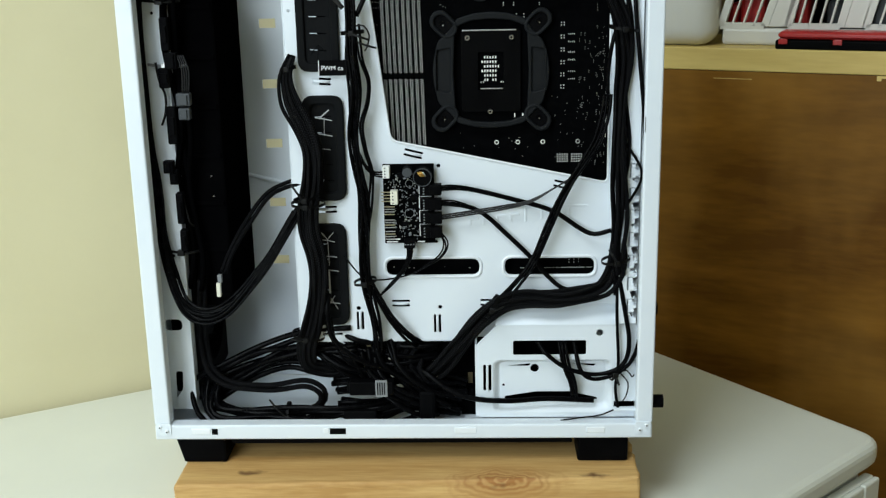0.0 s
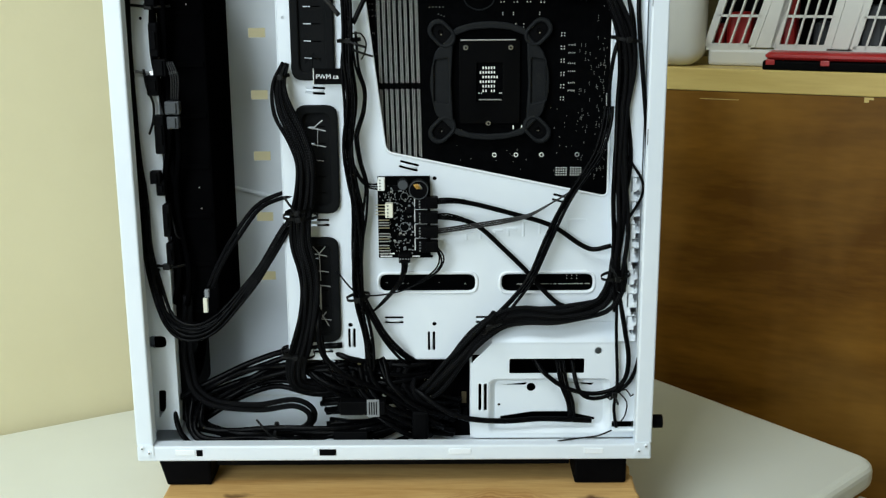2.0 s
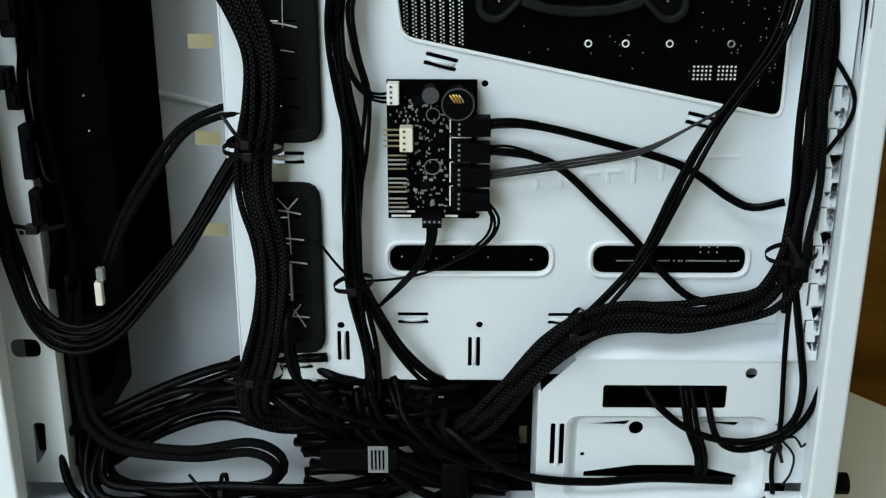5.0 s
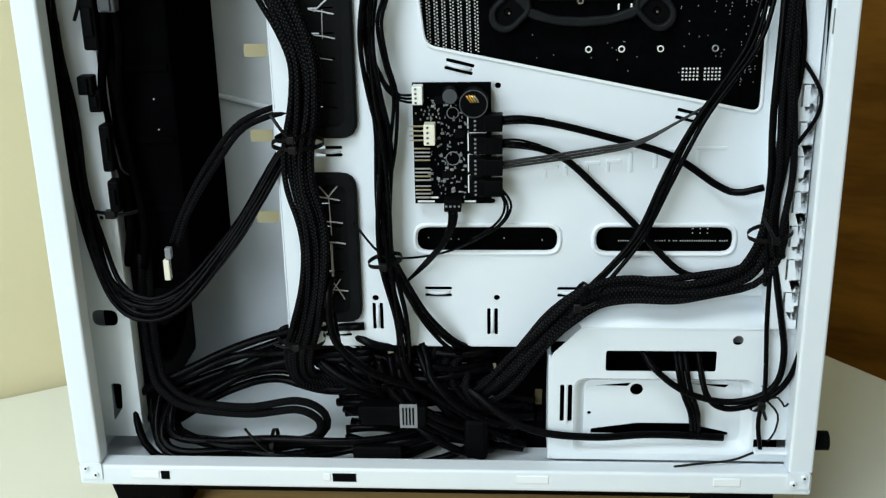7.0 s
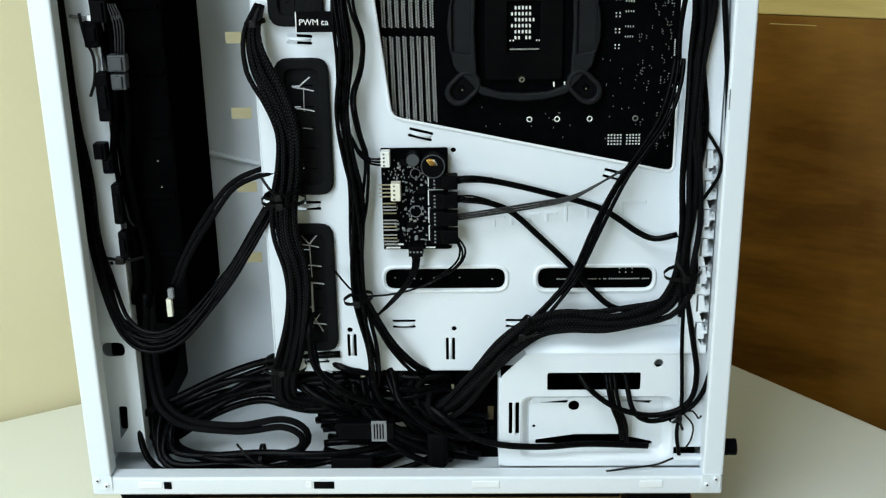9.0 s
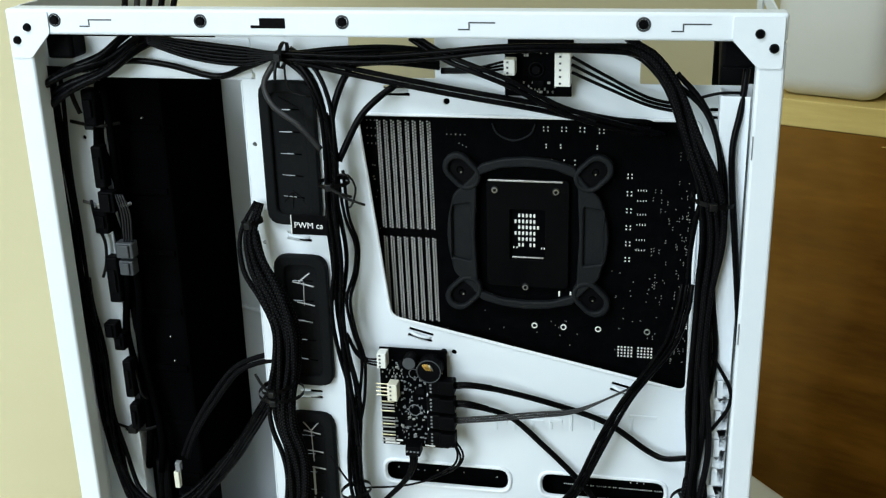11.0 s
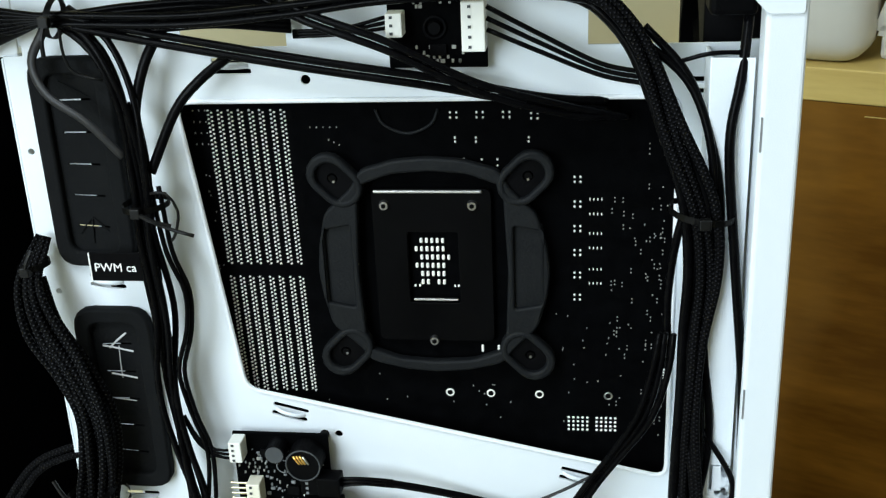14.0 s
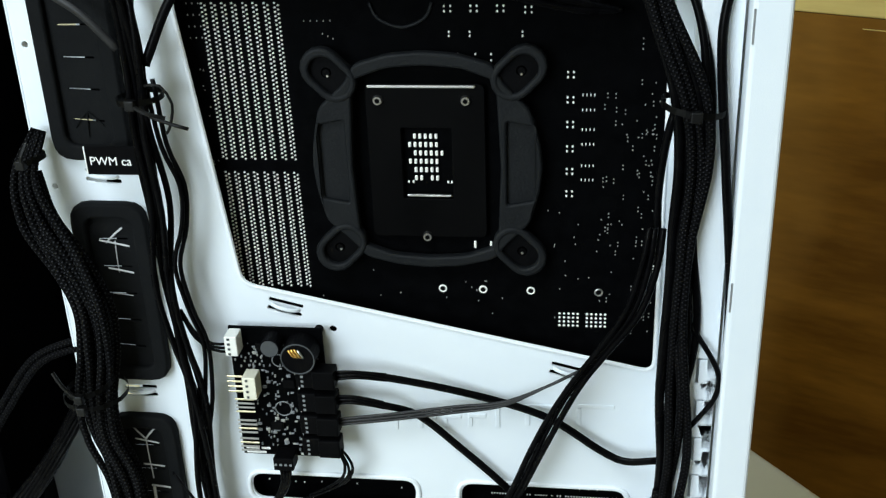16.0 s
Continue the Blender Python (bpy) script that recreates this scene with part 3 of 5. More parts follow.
part("hook", bench_box(bmesh.new(), 0.2925, 0.2995, 0.010, 0.016, BENCH_TOP + 0.005, BENCH_TOP + 0.008, 0.001), PLASTIC, toolbox)
jar = thing("glass_jar", "clear glass jar half full of cream powder", "jar", tuple(bench_point(0.324, 0.006, BENCH_TOP)))


def turned(profile, at, mat, name, root):
    """A round body from (radius, height) pairs."""
    bm = bmesh.new()
    rows = [[bm.verts.new((at.x + r * math.cos(a), at.y + r * math.sin(a), at.z + h)) for a in (2 * math.pi * k / 28 for k in range(28))] for r, h in profile]
    for r0, r1 in zip(rows, rows[1:]):
        for k in range(28):
            bm.faces.new((r0[k], r0[(k + 1) % 28], r1[(k + 1) % 28], r1[k]))
    bm.faces.new(rows[0][::-1])
    bm.faces.new(rows[-1])
    bmesh.ops.recalc_face_normals(bm, faces=bm.faces)
    return part(name, bm, mat, root, smooth=True)


jar_at = bench_point(0.324, 0.006, BENCH_TOP)
turned([(0.017, 0.0), (0.019, 0.002), (0.019, 0.026)], jar_at, CREAM_PLASTIC, "powder", jar)
turned([(0.0195, 0.0), (0.0205, 0.002), (0.0205, 0.03), (0.016, 0.036), (0.015, 0.044)], jar_at, GLASS, "glass", jar)
turned([(0.0155, 0.0445), (0.0165, 0.046), (0.0165, 0.054), (0.015, 0.056)], jar_at, STEEL, "jar_lid", jar)
# scuffs and a chip along the panel's upper edge
for s0, s1, z in ((0.079, 0.124, 0.2715),):
    part("scuff", bench_box(bmesh.new(), s0, s1, -0.0006, -0.0001, z, z + 0.0006), YELLOW_WOOD, bench, "pale scratch")
for ds in (0, 0.005):
    part("chip", bench_box(bmesh.new(), 0.262 + ds, 0.267 + ds, -0.0006, -0.0001, 0.2745 + 0.6 * ds, 0.2803), YELLOW_WOOD, bench, "pale chipped spot")

# ---------------------------------------------------------------- the computer case
case = thing("computer_case", "white steel tower case with its side panel off", "computer case", (-0.04, 0.1, PLANK_Z))
XL, XR, ZB, ZT, DEPTH = -247, 167, 39, 469, 208

# folded rims round the open side
def rim(name, x0, x1, z0, z1):
    return part(name, box(x0, x1, 0, 13, z0, z1, 1.6, 3), WHITE, case)


rim("rim_post", XL, -233.5, ZB + 13.2, ZT - 14.2)
rim("rim_post", 153.5, XR, ZB + 13.2, ZT - 14.2)
top_rail = rim("top_rail", XL, XR, ZT - 14, ZT)
bottom_rail = rim("bottom_rail", XL, XR, ZB, ZB + 13)

# outer skin
part("front_skin", box(XL, XL + 1.2, 13.2, DEPTH, ZB, ZT, 0.3), WHITE, case)
part("far_top_rail", box(XL + 1.4, XR, 198, DEPTH, ZT - 12, ZT, 1.0), WHITE, case)
part("bottom_skin", box(XL + 1.4, XR, 13.2, DEPTH, ZB, ZB + 1.2, 0.3), WHITE, case)
sheet("rear_skin", [rect(20, 40, 190, 464, 2), rect(30, 335, 150, 455, 10)], 0, 1.2, WHITE, case).matrix_world = (
    Matrix.Translation((XR * MM - 0.0014, 0, 0)) @ Matrix.Rotation(radians(90), 4, "Z"))
far_holes = [rect(-165.5, z - 4, -151, z + 4) for z in (371, 318, 264.5, 210, 155.5)]
sheet("far_panel", [rect(XL + 1.5, ZB + 2, -95, 440)] + far_holes, 140, 1.2, WHITE, case)
bm = tube(smooth_path([(-190, 139, 238), (-150, 139, 228), (-100, 139, 216)]), 2.0, 6, 1.0)
part("pressed_ridge", bm, WHITE, case, smooth=True)

# side column beside the front fans
column_holes = [circle(-229, 388, 1.3), circle(-228, 268, 1.3), circle(-228, 190, 1.3), circle(-229, 417, 1.0),
                rect(-241, 124, -226, 134, 4.6), rounded([(-236, 62), (-230, 71), (-229, 87), (-235, 87)], 2)]
sheet("side_column", [rect(-246, 52, -219, 426)] + column_holes, 34, 1.2, WHITE, case)
part("column_fold", box(-220.2, -219, 35.4, 45.5, 52, 426, 0.4), WHITE, case)
part("column_web", box(-246, -244.8, 13.4, 33.8, 52, 426, 0.4), WHITE, case)
sheet("top_left_bar", [rect(-243, 426.5, -118, 449, 2), circle(-122, 432, 1.6)], 30, 1.2, WHITE, case)
part("bar_fold", box(-243, -119, 31.4, 46, 425.2, 426.4, 0.3), WHITE, case)

# motherboard tray
GROMMETS = ((-98, 383.5, 16.5, 42.5), (-97, 279.5, 16.5, 42.5), (-98, 174, 15.5, 43.5))
tray_outline = [(-124.5, 425.8), (-124.5, 117.5), (-120, 115), (18, 115), (21.5, 118), (160, 118), (160, 428), (150, 428), (150, 427), (97, 427), (97, 450.5),
                (-13, 450.5), (-13, 428), (-61, 428), (-61, 450.5), (-116.5, 450.5), (-116.5, 425.8)]
cutout = rounded([(-58.5, 407.5), (-43.8, 284.9), (129.8, 248.3), (129.8, 408)], 6)
tray_holes = [cutout, rect(-50.5, 172.5, 26, 186, 6), rect(47, 172, 120, 186, 6)]
tray_holes += [rect(cx - w + 2.5, cz - h + 2.5, cx + w - 2.5, cz + h - 2.5, 7) for cx, cz, w, h in GROMMETS]
tray_holes += [circle(-6, 264, 1.6), circle(-7, 144.5, 1.7), circle(-7, 415.5, 1.8), circle(-120, 388, 1.3), circle(-119, 328, 1.3), circle(-9, 201, 1.4), circle(-75, 144, 1.8)]


def tie_point(x, z, turn, length=17.0, gap=5.0):
    """Two slits in the tray with a raised bridge between them."""
    c, s = math.cos(radians(turn)), math.sin(radians(turn))
    for off in (-gap / 2 - 1.1, gap / 2 + 1.1):
        cx, cz = x - off * s, z + off * c
        tray_holes.append(rounded([(cx - length / 2 * c + 0.95 * s, cz - length / 2 * s - 0.95 * c), (cx + length / 2 * c + 0.95 * s, cz + length / 2 * s - 0.95 * c),
                                   (cx + length / 2 * c - 0.95 * s, cz + length / 2 * s + 0.95 * c), (cx - length / 2 * c - 0.95 * s, cz - length / 2 * s + 0.95 * c)], 0.8))
    h = length / 2 - 1
    pts = [(x - h * c, 30.4, z - h * s), (x - 0.6 * h * c, 28.6, z - 0.6 * h * s), (x, 28.0, z), (x + 0.6 * h * c, 28.6, z + 0.6 * h * s), (x + h * c, 30.4, z + h * s)]
    part("tie_bridge", tube(smooth_path(pts, 2), 0.5, 8, 1.9), WHITE, case, smooth=True)


for x, z, turn in ((-26, 274, -14), (94, 247, -14), (-9.5, 130, 90), (-39.5, 148, 0), (-97, 229, 0), (34, 148, 0), (-35, 421, 0), (141, 412, 0),
                   (-97, 333, -4), (-74, 133, 90), (-97, 123.5, 0)):
    tie_point(x, z, turn, 15.0 if turn != 90 else 16.0, 1.9)
sheet("tray", [tray_outline] + tray_holes, 30, 1.2, WHITE, case, edge=0.2)


def edge_bead(outline, y, r, mat=WHITE):
    pts = [(x, y, z) for x, z in outline]
    path = np.array(pts + [pts[0]], float)
    return tube(path, r, 6, 1.0, cap=False)


part("cutout_rim", edge_bead(cutout, 29.9, 1.0), WHITE_EDGE, case, smooth=True)
for o in (rect(-52, 171, 27.5, 187.5, 7), rect(45.5, 170.5, 121.5, 187.5, 7)):
    part("slot_rim", edge_bead(o, 29.9, 1.2), WHITE_EDGE, case, smooth=True)
part("tray_fold", box(-120, 18, 31.4, 60, 113.8, 114.9, 0.3), WHITE, case)
part("tray_side_fold", box(-125.6, -124.6, 30, 46, 118, 425, 0.3), WHITE, case)

# embossed mark, too faint to read
for x0, x1, z0, z1 in ((18, 26, 214, 221), (29, 37, 215, 222), (40, 48, 216, 223), (51, 59, 217, 224), (63, 71, 217, 230), (76, 92, 219, 230), (98, 114, 220, 231)):
    bm = bmesh.new()
    add_box(bm, x0, x1, 29.5, 30.4, z1 - 2, z1, 0.4)
    add_box(bm, x0, x0 + 2, 29.5, 30.4, z0, z1 - 2.2, 0.4)
    part("embossed_mark", bm, WHITE, case)

# power supply bay cover, proud of the tray
basin = rounded([(36, 56), (135, 56), (135, 103), (36, 103)], 7)
basin_floor = rounded([(42, 62.5), (129, 62.5), (129, 99.5), (42, 99.5)], 5)
bay_holes = [basin, rect(53, 107.5, 113, 120, 1.5), circle(124, 126.5, 2.9), rect(28.2, 76, 30.6, 99, 1), rect(32.6, 76, 35.0, 99, 1), rect(136.5, 58.5, 158, 66, 0.6)]
sheet("bay_cover", [rounded([(23, 52), (160, 52), (160, 134), (120, 134), (40, 134), (23, 117)], 3)] + bay_holes, 14, 1.2, WHITE, case, edge=0.2)
floor_holes = [circle(71, 94, 3.6), circle(45, 79, 1.1), rounded([(46, 69), (72, 73), (100, 73), (123, 67.5), (123, 65.5), (46, 66)], 1),
               rounded([(48, 96.2), (68, 98.2), (66, 95.8)], 0.6), rounded([(100, 98), (122, 97.4), (120, 95.4)], 0.6)]
sheet("basin_floor", [basin_floor] + floor_holes, 19, 1.0, WHITE, case, edge=0.2)
bm = bmesh.new()
loops = []
for f in range(7):
    a = f / 6
    d = a * a * (3 - 2 * a)
    loops.append([bm.verts.new((((1 - a) * p[0] + a * q[0]) * MM, (13.9 + 5.3 * d) * MM, ((1 - a) * p[1] + a * q[1]) * MM)) for p, q in zip(basin, basin_floor)])
for l0, l1 in zip(loops, loops[1:]):
    for i in range(len(basin)):
        j = (i + 1) % len(basin)
        bm.faces.new((l0[i], l0[j], l1[j], l1[i]))
bmesh.ops.recalc_face_normals(bm, faces=bm.faces)
part("basin_wall", bm, WHITE, case, smooth=True)
bm = bmesh.new()
rows = []
for f in range(9):
    a = f / 8
    d = a * a * (3 - 2 * a)
    rows.append([bm.verts.new((x * MM, (13.9 + 15.8 * d) * MM, (132.5 + 14 * a) * MM)) for x in (40 - 8 * a, 80, 120, 152)])
for r0, r1 in zip(rows, rows[1:]):
    for i in range(3):
        bm.faces.new((r0[i], r0[i + 1], r1[i + 1], r1[i]))
bmesh.ops.recalc_face_normals(bm, faces=bm.faces)
bmesh.ops.solidify(bm, geom=bm.faces[:], thickness=0.0008)
part("bay_ramp", bm, WHITE, case, smooth=True)
part("bay_left_fold", box(21.6, 23.2, 14.2, 60, 52, 117, 0.5), WHITE, case)
part("tie_bridge", box(30.7, 32.5, 12.2, 13.9, 76, 99, 0.7), WHITE, case)
part("tie_bridge", box(136, 155, 7, 13.6, 59.5, 62, 1.0), WHITE, case)

# rear flange with slot tabs
flange_holes = []
for z in (262, 243, 225, 206.5, 188, 169.5, 151):
    flange_holes.append(rounded([(144.5, z - 5.6), (145.7, z - 5.6), (145.7, z + 5.4), (148.5, z + 5.4), (148.5, z + 6.1), (144.5, z + 6.1)], 0.2))
    flange_holes.append(rect(148.8, z + 5.4, 152.0, z + 6.0))
    flange_holes.append(rect(146.6, z - 6.0, 152.0, z - 5.5))
sheet("rear_flange", [rect(138, 136, 152.3, 426)] + flange_holes, 9, 1.2, WHITE, case, edge=0.15)
part("flange_return", box(137.8, 139, 10.4, 29.6, 136, 426, 0.3), WHITE, case)
for z in (300, 402):
    part("rim_slot", box(153.9, 154.5, -0.2, 0.3, z - 6, z + 6), LABEL_GREY, case)


# corner plates, screws and notches in the rails
def screw(x, z, y, r=2.6, mat=PLASTIC, recess=STEEL_DARK):
    bm = bmesh.new()
    add_disc(bm, x, y - 1.4, y, z, r, 18, r * 0.8)
    s = part("screw", bm, mat, case)
    bm = bmesh.new()
    add_disc(bm, x, y - 1.7, y - 1.2, z, r * 0.45, 6)
    part("recess", bm, recess, s)


for x in (-217.5, -133, -55, 98.5):
    screw(x, 463, -0.1)
    part("screw_seat", ring(bmesh.new(), x, 0.0, 463, 3.2, 0.5), GREY_PLASTIC, case)
for side, cx in ((-1, XL), (1, XR)):
    for zz, top in ((ZT, True), (ZB, False)):
        d = -1 if top else 1
        pts = [(cx - side * 1.5, zz + d * 1.5), (cx - side * 26, zz + d * 1.5), (cx - side * 26, zz + d * 13), (cx - side * 13, zz + d * 27), (cx - side * 1.5, zz + d * 27)]
        if not top:
            pts = [(cx - side * 1.5, zz + 4), (cx - side * 14, zz + 4), (cx - side * 14, zz + 15), (cx - side * 1.5, zz + 15)]
        sheet("corner_plate", [rounded(pts, 1.5)], -0.9, 0.8, WHITE, case)
        places = ((13, 10), (6, 17)) if top else ((5, 12), (10.5, 8))
        for a, b in places:
            if top:
                screw(cx - side * a, zz + d * b, -0.9, 2.4)
            else:
                screw(cx - side * a, zz + d * b, -0.9, 1.6, WHITE_EDGE)
        if top:
            part("corner_gusset", box(min(cx - side * 14, cx - side * 30), max(cx - side * 14, cx - side * 30), 13.4, 30, zz - 30, zz - 15, 2), PLASTIC, case)
for x in (-203, 6, 112):
    bm = bmesh.new()
    add_box(bm, x, x + 6, -0.2, 0.4, 459.4, 460.1)
    add_box(bm, x + 5.3, x + 6, -0.2, 0.4, 460.2, 463.6)
    add_box(bm, x + 6.1, x + 19, -0.2, 0.4, 462.9, 463.6)
    part("rail_notch", bm, GREY_PLASTIC, case)
bm = box(-100, -86, -0.25, 0.4, 459.5, 464.8)
add_box(bm, -105, -100.1, -0.25, 0.4, 459.5, 461.0)
part("rail_notch", bm, PLASTIC, case)
for x0, x1 in ((-199, -194), (-100, -86.5)):
    part("rail_notch", box(x0, x1, -0.25, 0.4, 43.7, 49.0), PLASTIC, case)
for x0, x1 in ((-216, -200), (4, 22), (113, 128), (-105, -101)):
    part("pressed_tab", box(x0, x1, -0.6, 0.5, 44.2, 49.2, 0.5), WHITE_EDGE, case)
for x0, x1 in ((-231, -189), (106, 148)):
    bm = box(x0, x1, 4, 40, 16.2, 38.9, 2, 2)
    for v in bm.verts:
        if v.co.z < 0.025:
            v.co.x += 0.005 * (1 if v.co.x < (x0 + x1) / 2 * MM else -1) if x0 < 0 and v.co.x < (x0 + x1) / 2 * MM else 0
    part("foot", bm, PLASTIC, case, "black plastic foot")
    part("foot", box(x0, x1, 150, 172, 16.2, 38.9, 2, 2), PLASTIC, case)
# Black bar stands in for the shadow under the case.
part("underside_shade_bar", box(-185, 102, 9, 150, 31, 38.8, 1), PLASTIC, case)
for z, yy in ((66, 14), (132, 60)):
    bm = bmesh.new()
    bmesh.ops.create_cone(bm, cap_ends=True, segments=20, radius1=0.0055, radius2=0.0055, depth=0.012,
                          matrix=Matrix.Translation((0.171, yy * MM, z * MM)) @ Matrix.Rotation(radians(90), 4, "Y"))
    part("thumbscrew", bm, PLASTIC, case, "black knurled thumbscrew")

# rubber grommets
for cx, cz, w, h in GROMMETS:
    g = sheet("rubber_grommet", [rect(cx - w, cz - h, cx + w, cz + h, 9), rect(cx - w + 6.5, cz - h + 6.5, cx + w - 6.5, cz + h - 6.5, 5)], 25.5, 5.5, RUBBER, case,
              "black rubber cable grommet", edge=1.2)
    slits = []
    for k in range(-2, 3):
        z = cz + k * h * 0.3
        slits.append(rounded([(cx - 6.5, z - 0.35), (cx + 6.5, z - 0.7 + 0.3 * k), (cx + 6.5, z + 0.2 + 0.3 * k), (cx - 6.5, z + 0.35)], 0.2))
    sheet("membrane", [rect(cx - w + 6, cz - h + 6, cx + w - 6, cz + h - 6, 4)] + slits, 28.2, 1.0, RUBBER, g, edge=0.1)
    ordinal = GROMMETS.index((cx, cz, w, h))
    lines = []
    if ordinal == 0:
        lines = [((-5, 33), (6, 27), 0.25), ((-6, -29), (0, -22), 0.3), ((0, -22), (6, -28), 0.3), ((0, -22), (-1, -33), 0.3)]
    elif ordinal == 1:
        lines = [((-3, 24), (5, 31), 0.45), ((-6, 25), (7, 22.5), 0.4), ((1, 25), (0.5, 10), 0.25), ((-4, 12), (7, 10), 0.4), ((-4, 0), (5, -1), 0.25)]
    else:
        lines = [((-5, 30), (6, 28), 0.4), ((0, 30), (5, 36), 0.45), ((0, 30), (-5, 36), 0.4), ((0, 30), (0.5, 8), 0.3), ((-3, 16), (7, 15), 0.4), ((-1, 4), (8, 3), 0.45),
                 ((0, 3), (0, -16), 0.7), ((-5, -24), (8, -25), 0.4), ((-1, -18), (6, -30), 0.35), ((4, -18), (-4, -30), 0.35)]
    # Pale lines paint the light that shows through the lower two grommets' slits.
    for (ax, az), (bx, bz), rr in lines:
        part("slit_line", tube(smooth_path([(cx + ax, 28.0, cz + az), (cx + (ax + bx) / 2, 27.7, cz + (az + bz) / 2 + 0.3), (cx + bx, 28.0, cz + bz)], 2), rr, 5), SLIT_LIGHT if ordinal else RUBBER, g, "slit line, pale where light through it is painted")


# ---------------------------------------------------------------- motherboard behind the tray
board = thing("motherboard", "black motherboard seen from its soldered back", "motherboard", (0.02, 0.04, 0.27))
part("circuit_board", box(-100, 141, 38, 39.6, 116, 421, 0.3), PCB, board)


def add_bead(bm, x, y, z, rx, rz, h=0.6):
    """A small solder bead: a flat six-sided cone on the board."""
    ringv = [bm.verts.new(((x + rx * math.cos(a)) * MM, y * MM, (z + rz * math.sin(a)) * MM)) for a in (math.pi / 3 * k for k in range(6))]
    tip = [bm.verts.new(((x + 0.5 * rx * math.cos(a)) * MM, (y - h) * MM, (z + 0.5 * rz * math.sin(a)) * MM)) for a in (math.pi / 3 * k for k in range(6))]
    for k in range(6):
        bm.faces.new((ringv[k], ringv[(k + 1) % 6], tip[(k + 1) % 6], tip[k]))
    bm.faces.new(tip)


for cx in (-46.3, -38.2, -29.8, -21.3):
    bm = bmesh.new()
    for k in range(72):
        z = 402 - k * 1.7
        if 333.8 < z < 337.6:
            continue
        for j, off in enumerate((-2.7, -1.35, 1.35, 2.7)):
            add_bead(bm, cx + off + 0.02 * (402 - z), 38, z - (0.85 if j % 2 else 0), 0.54, 0.46, 0.9)
    bmesh.ops.recalc_face_normals(bm, faces=bm.faces)
    tagged(part("solder_strip", bm, SOLDER, board, "rows of tinned solder pins"), kind="stuff")


def beads(name, places, rx, rz, label="", h=0.5, mat=SOLDER):
    bm = bmesh.new()
    for x, z in places:
        add_bead(bm, x, 38, z, rx, rz, h)
    bmesh.ops.recalc_face_normals(bm, faces=bm.faces)
    return tagged(part(name, bm, mat, board, label), kind="stuff")


rng = random.Random(11)
beads("power_phase_solder", [(92.2 + dx, z + dz) for z in (373, 363, 353, 343, 333.5, 324) for dx in (0, 2.2) for dz in (0, 2.0)], 0.5, 0.6)
beads("driver_solder", [(98 + 1.5 * k, z + dz) for z in (366, 352, 337) for k in range(4) for dz in (0, -6.0)], 0.3, 0.7)
beads("top_solder", [(x + dx, z + dz) for x, z in ((45.5, 398.5), (55.5, 398.5), (65.5, 398.5), (76, 398)) for dx in (0, 2.4) for dz in (0, 2)] +
      [(x, z + dz) for x, z in ((47, 389), (55, 389), (75, 389)) for dz in (0, 1.6)] + [(50, 382), (57, 382), (63, 382), (63, 379.5)], 0.48, 0.6)
beads("header_solder", [(90 + 1.9 * i, 270.5 - 1.9 * j) for i in range(11) for j in range(4) if i != 5], 0.62, 0.62)
beads("lower_slot_solder", [(60 + 1.25 * i, 175.5) for i in range(48) if rng.random() > 0.1] + [(-45 + 4.2 * i, 176.5 + rng.uniform(-1, 1)) for i in range(16) if rng.random() > 0.4] +
      [(100 + 4 * (i % 3), 180 + 2.6 * (i // 3)) for i in range(6)], 0.45, 0.45)
scatter = []
for _ in range(95):
    x, z = rng.uniform(106, 129), rng.uniform(262, 372)
    if rng.random() < 0.45:
        x = 128 - abs(rng.gauss(0, 5))
    scatter += [(x, z)] if rng.random() < 0.5 else [(x, z), (x, z - 1.6)]
beads("scattered_solder", scatter, 0.32, 0.42, mat=DULL_TIN)
beads("edge_solder", [(128.0, 330 - 1.3 * i) for i in range(36) if i % 9], 0.55, 0.45)
sparse = [(rng.uniform(-12, 90), rng.uniform(268, 290)) for _ in range(16)] + [(rng.uniform(84, 106), rng.uniform(285, 320)) for _ in range(14)] + [
    (-9 + 2.6 * k, 395) for k in range(5)] + [(-2 + 2 * k, 390 - k) for k in range(3)] + [(-55 + 2.4 * (k % 3), 402 - 4.5 * (k // 3)) for k in range(12)] + [
    (-52 + rng.uniform(-1, 3), rng.uniform(335, 380)) for _ in range(10)] + [(120, 384), (120, 386), (120, 388), (95 + rng.uniform(0, 30), 395)]
beads("sparse_solder", sparse, 0.32, 0.42, mat=DULL_TIN)
for x, z in ((41, 281), (58, 281), (78, 281), (106, 281)):
    part("mounting_ring", ring(bmesh.new(), x, 37.8, z, 1.45, 0.42, 16, 6), SOLDER if x < 100 else STEEL, board, smooth=True)
    part("ring_hole", add_disc(bmesh.new(), x, 37.6, 37.9, z, 1.1, 12), PLASTIC, board)
bm = tube(smooth_path([(17, 37.6, 402), (20, 37.6, 396), (29, 37.6, 392.5), (38, 37.6, 396), (41, 37.6, 402)], 2), 0.7, 6)
part("socket_outline", bm, BRACKET, board, smooth=True)

# cooler mounting plate
plate = thing("cooler_backplate", "dark grey nylon cooler backplate with four slotted ears", "backplate", (0.037, 0.033, 0.339))
frame_outline = rounded([(6, 372), (10, 379.5), (24, 383.5), (37, 384.5), (50, 383.5), (64, 379.5), (68, 372), (78, 362), (82, 348), (83, 338), (82, 328), (78, 314),
                         (68, 304), (64, 298), (50, 294.5), (37, 293.5), (24, 294.5), (10, 298), (6, 304), (-5, 314), (-8, 328), (-9, 338), (-8, 348), (-5, 362)], 3)
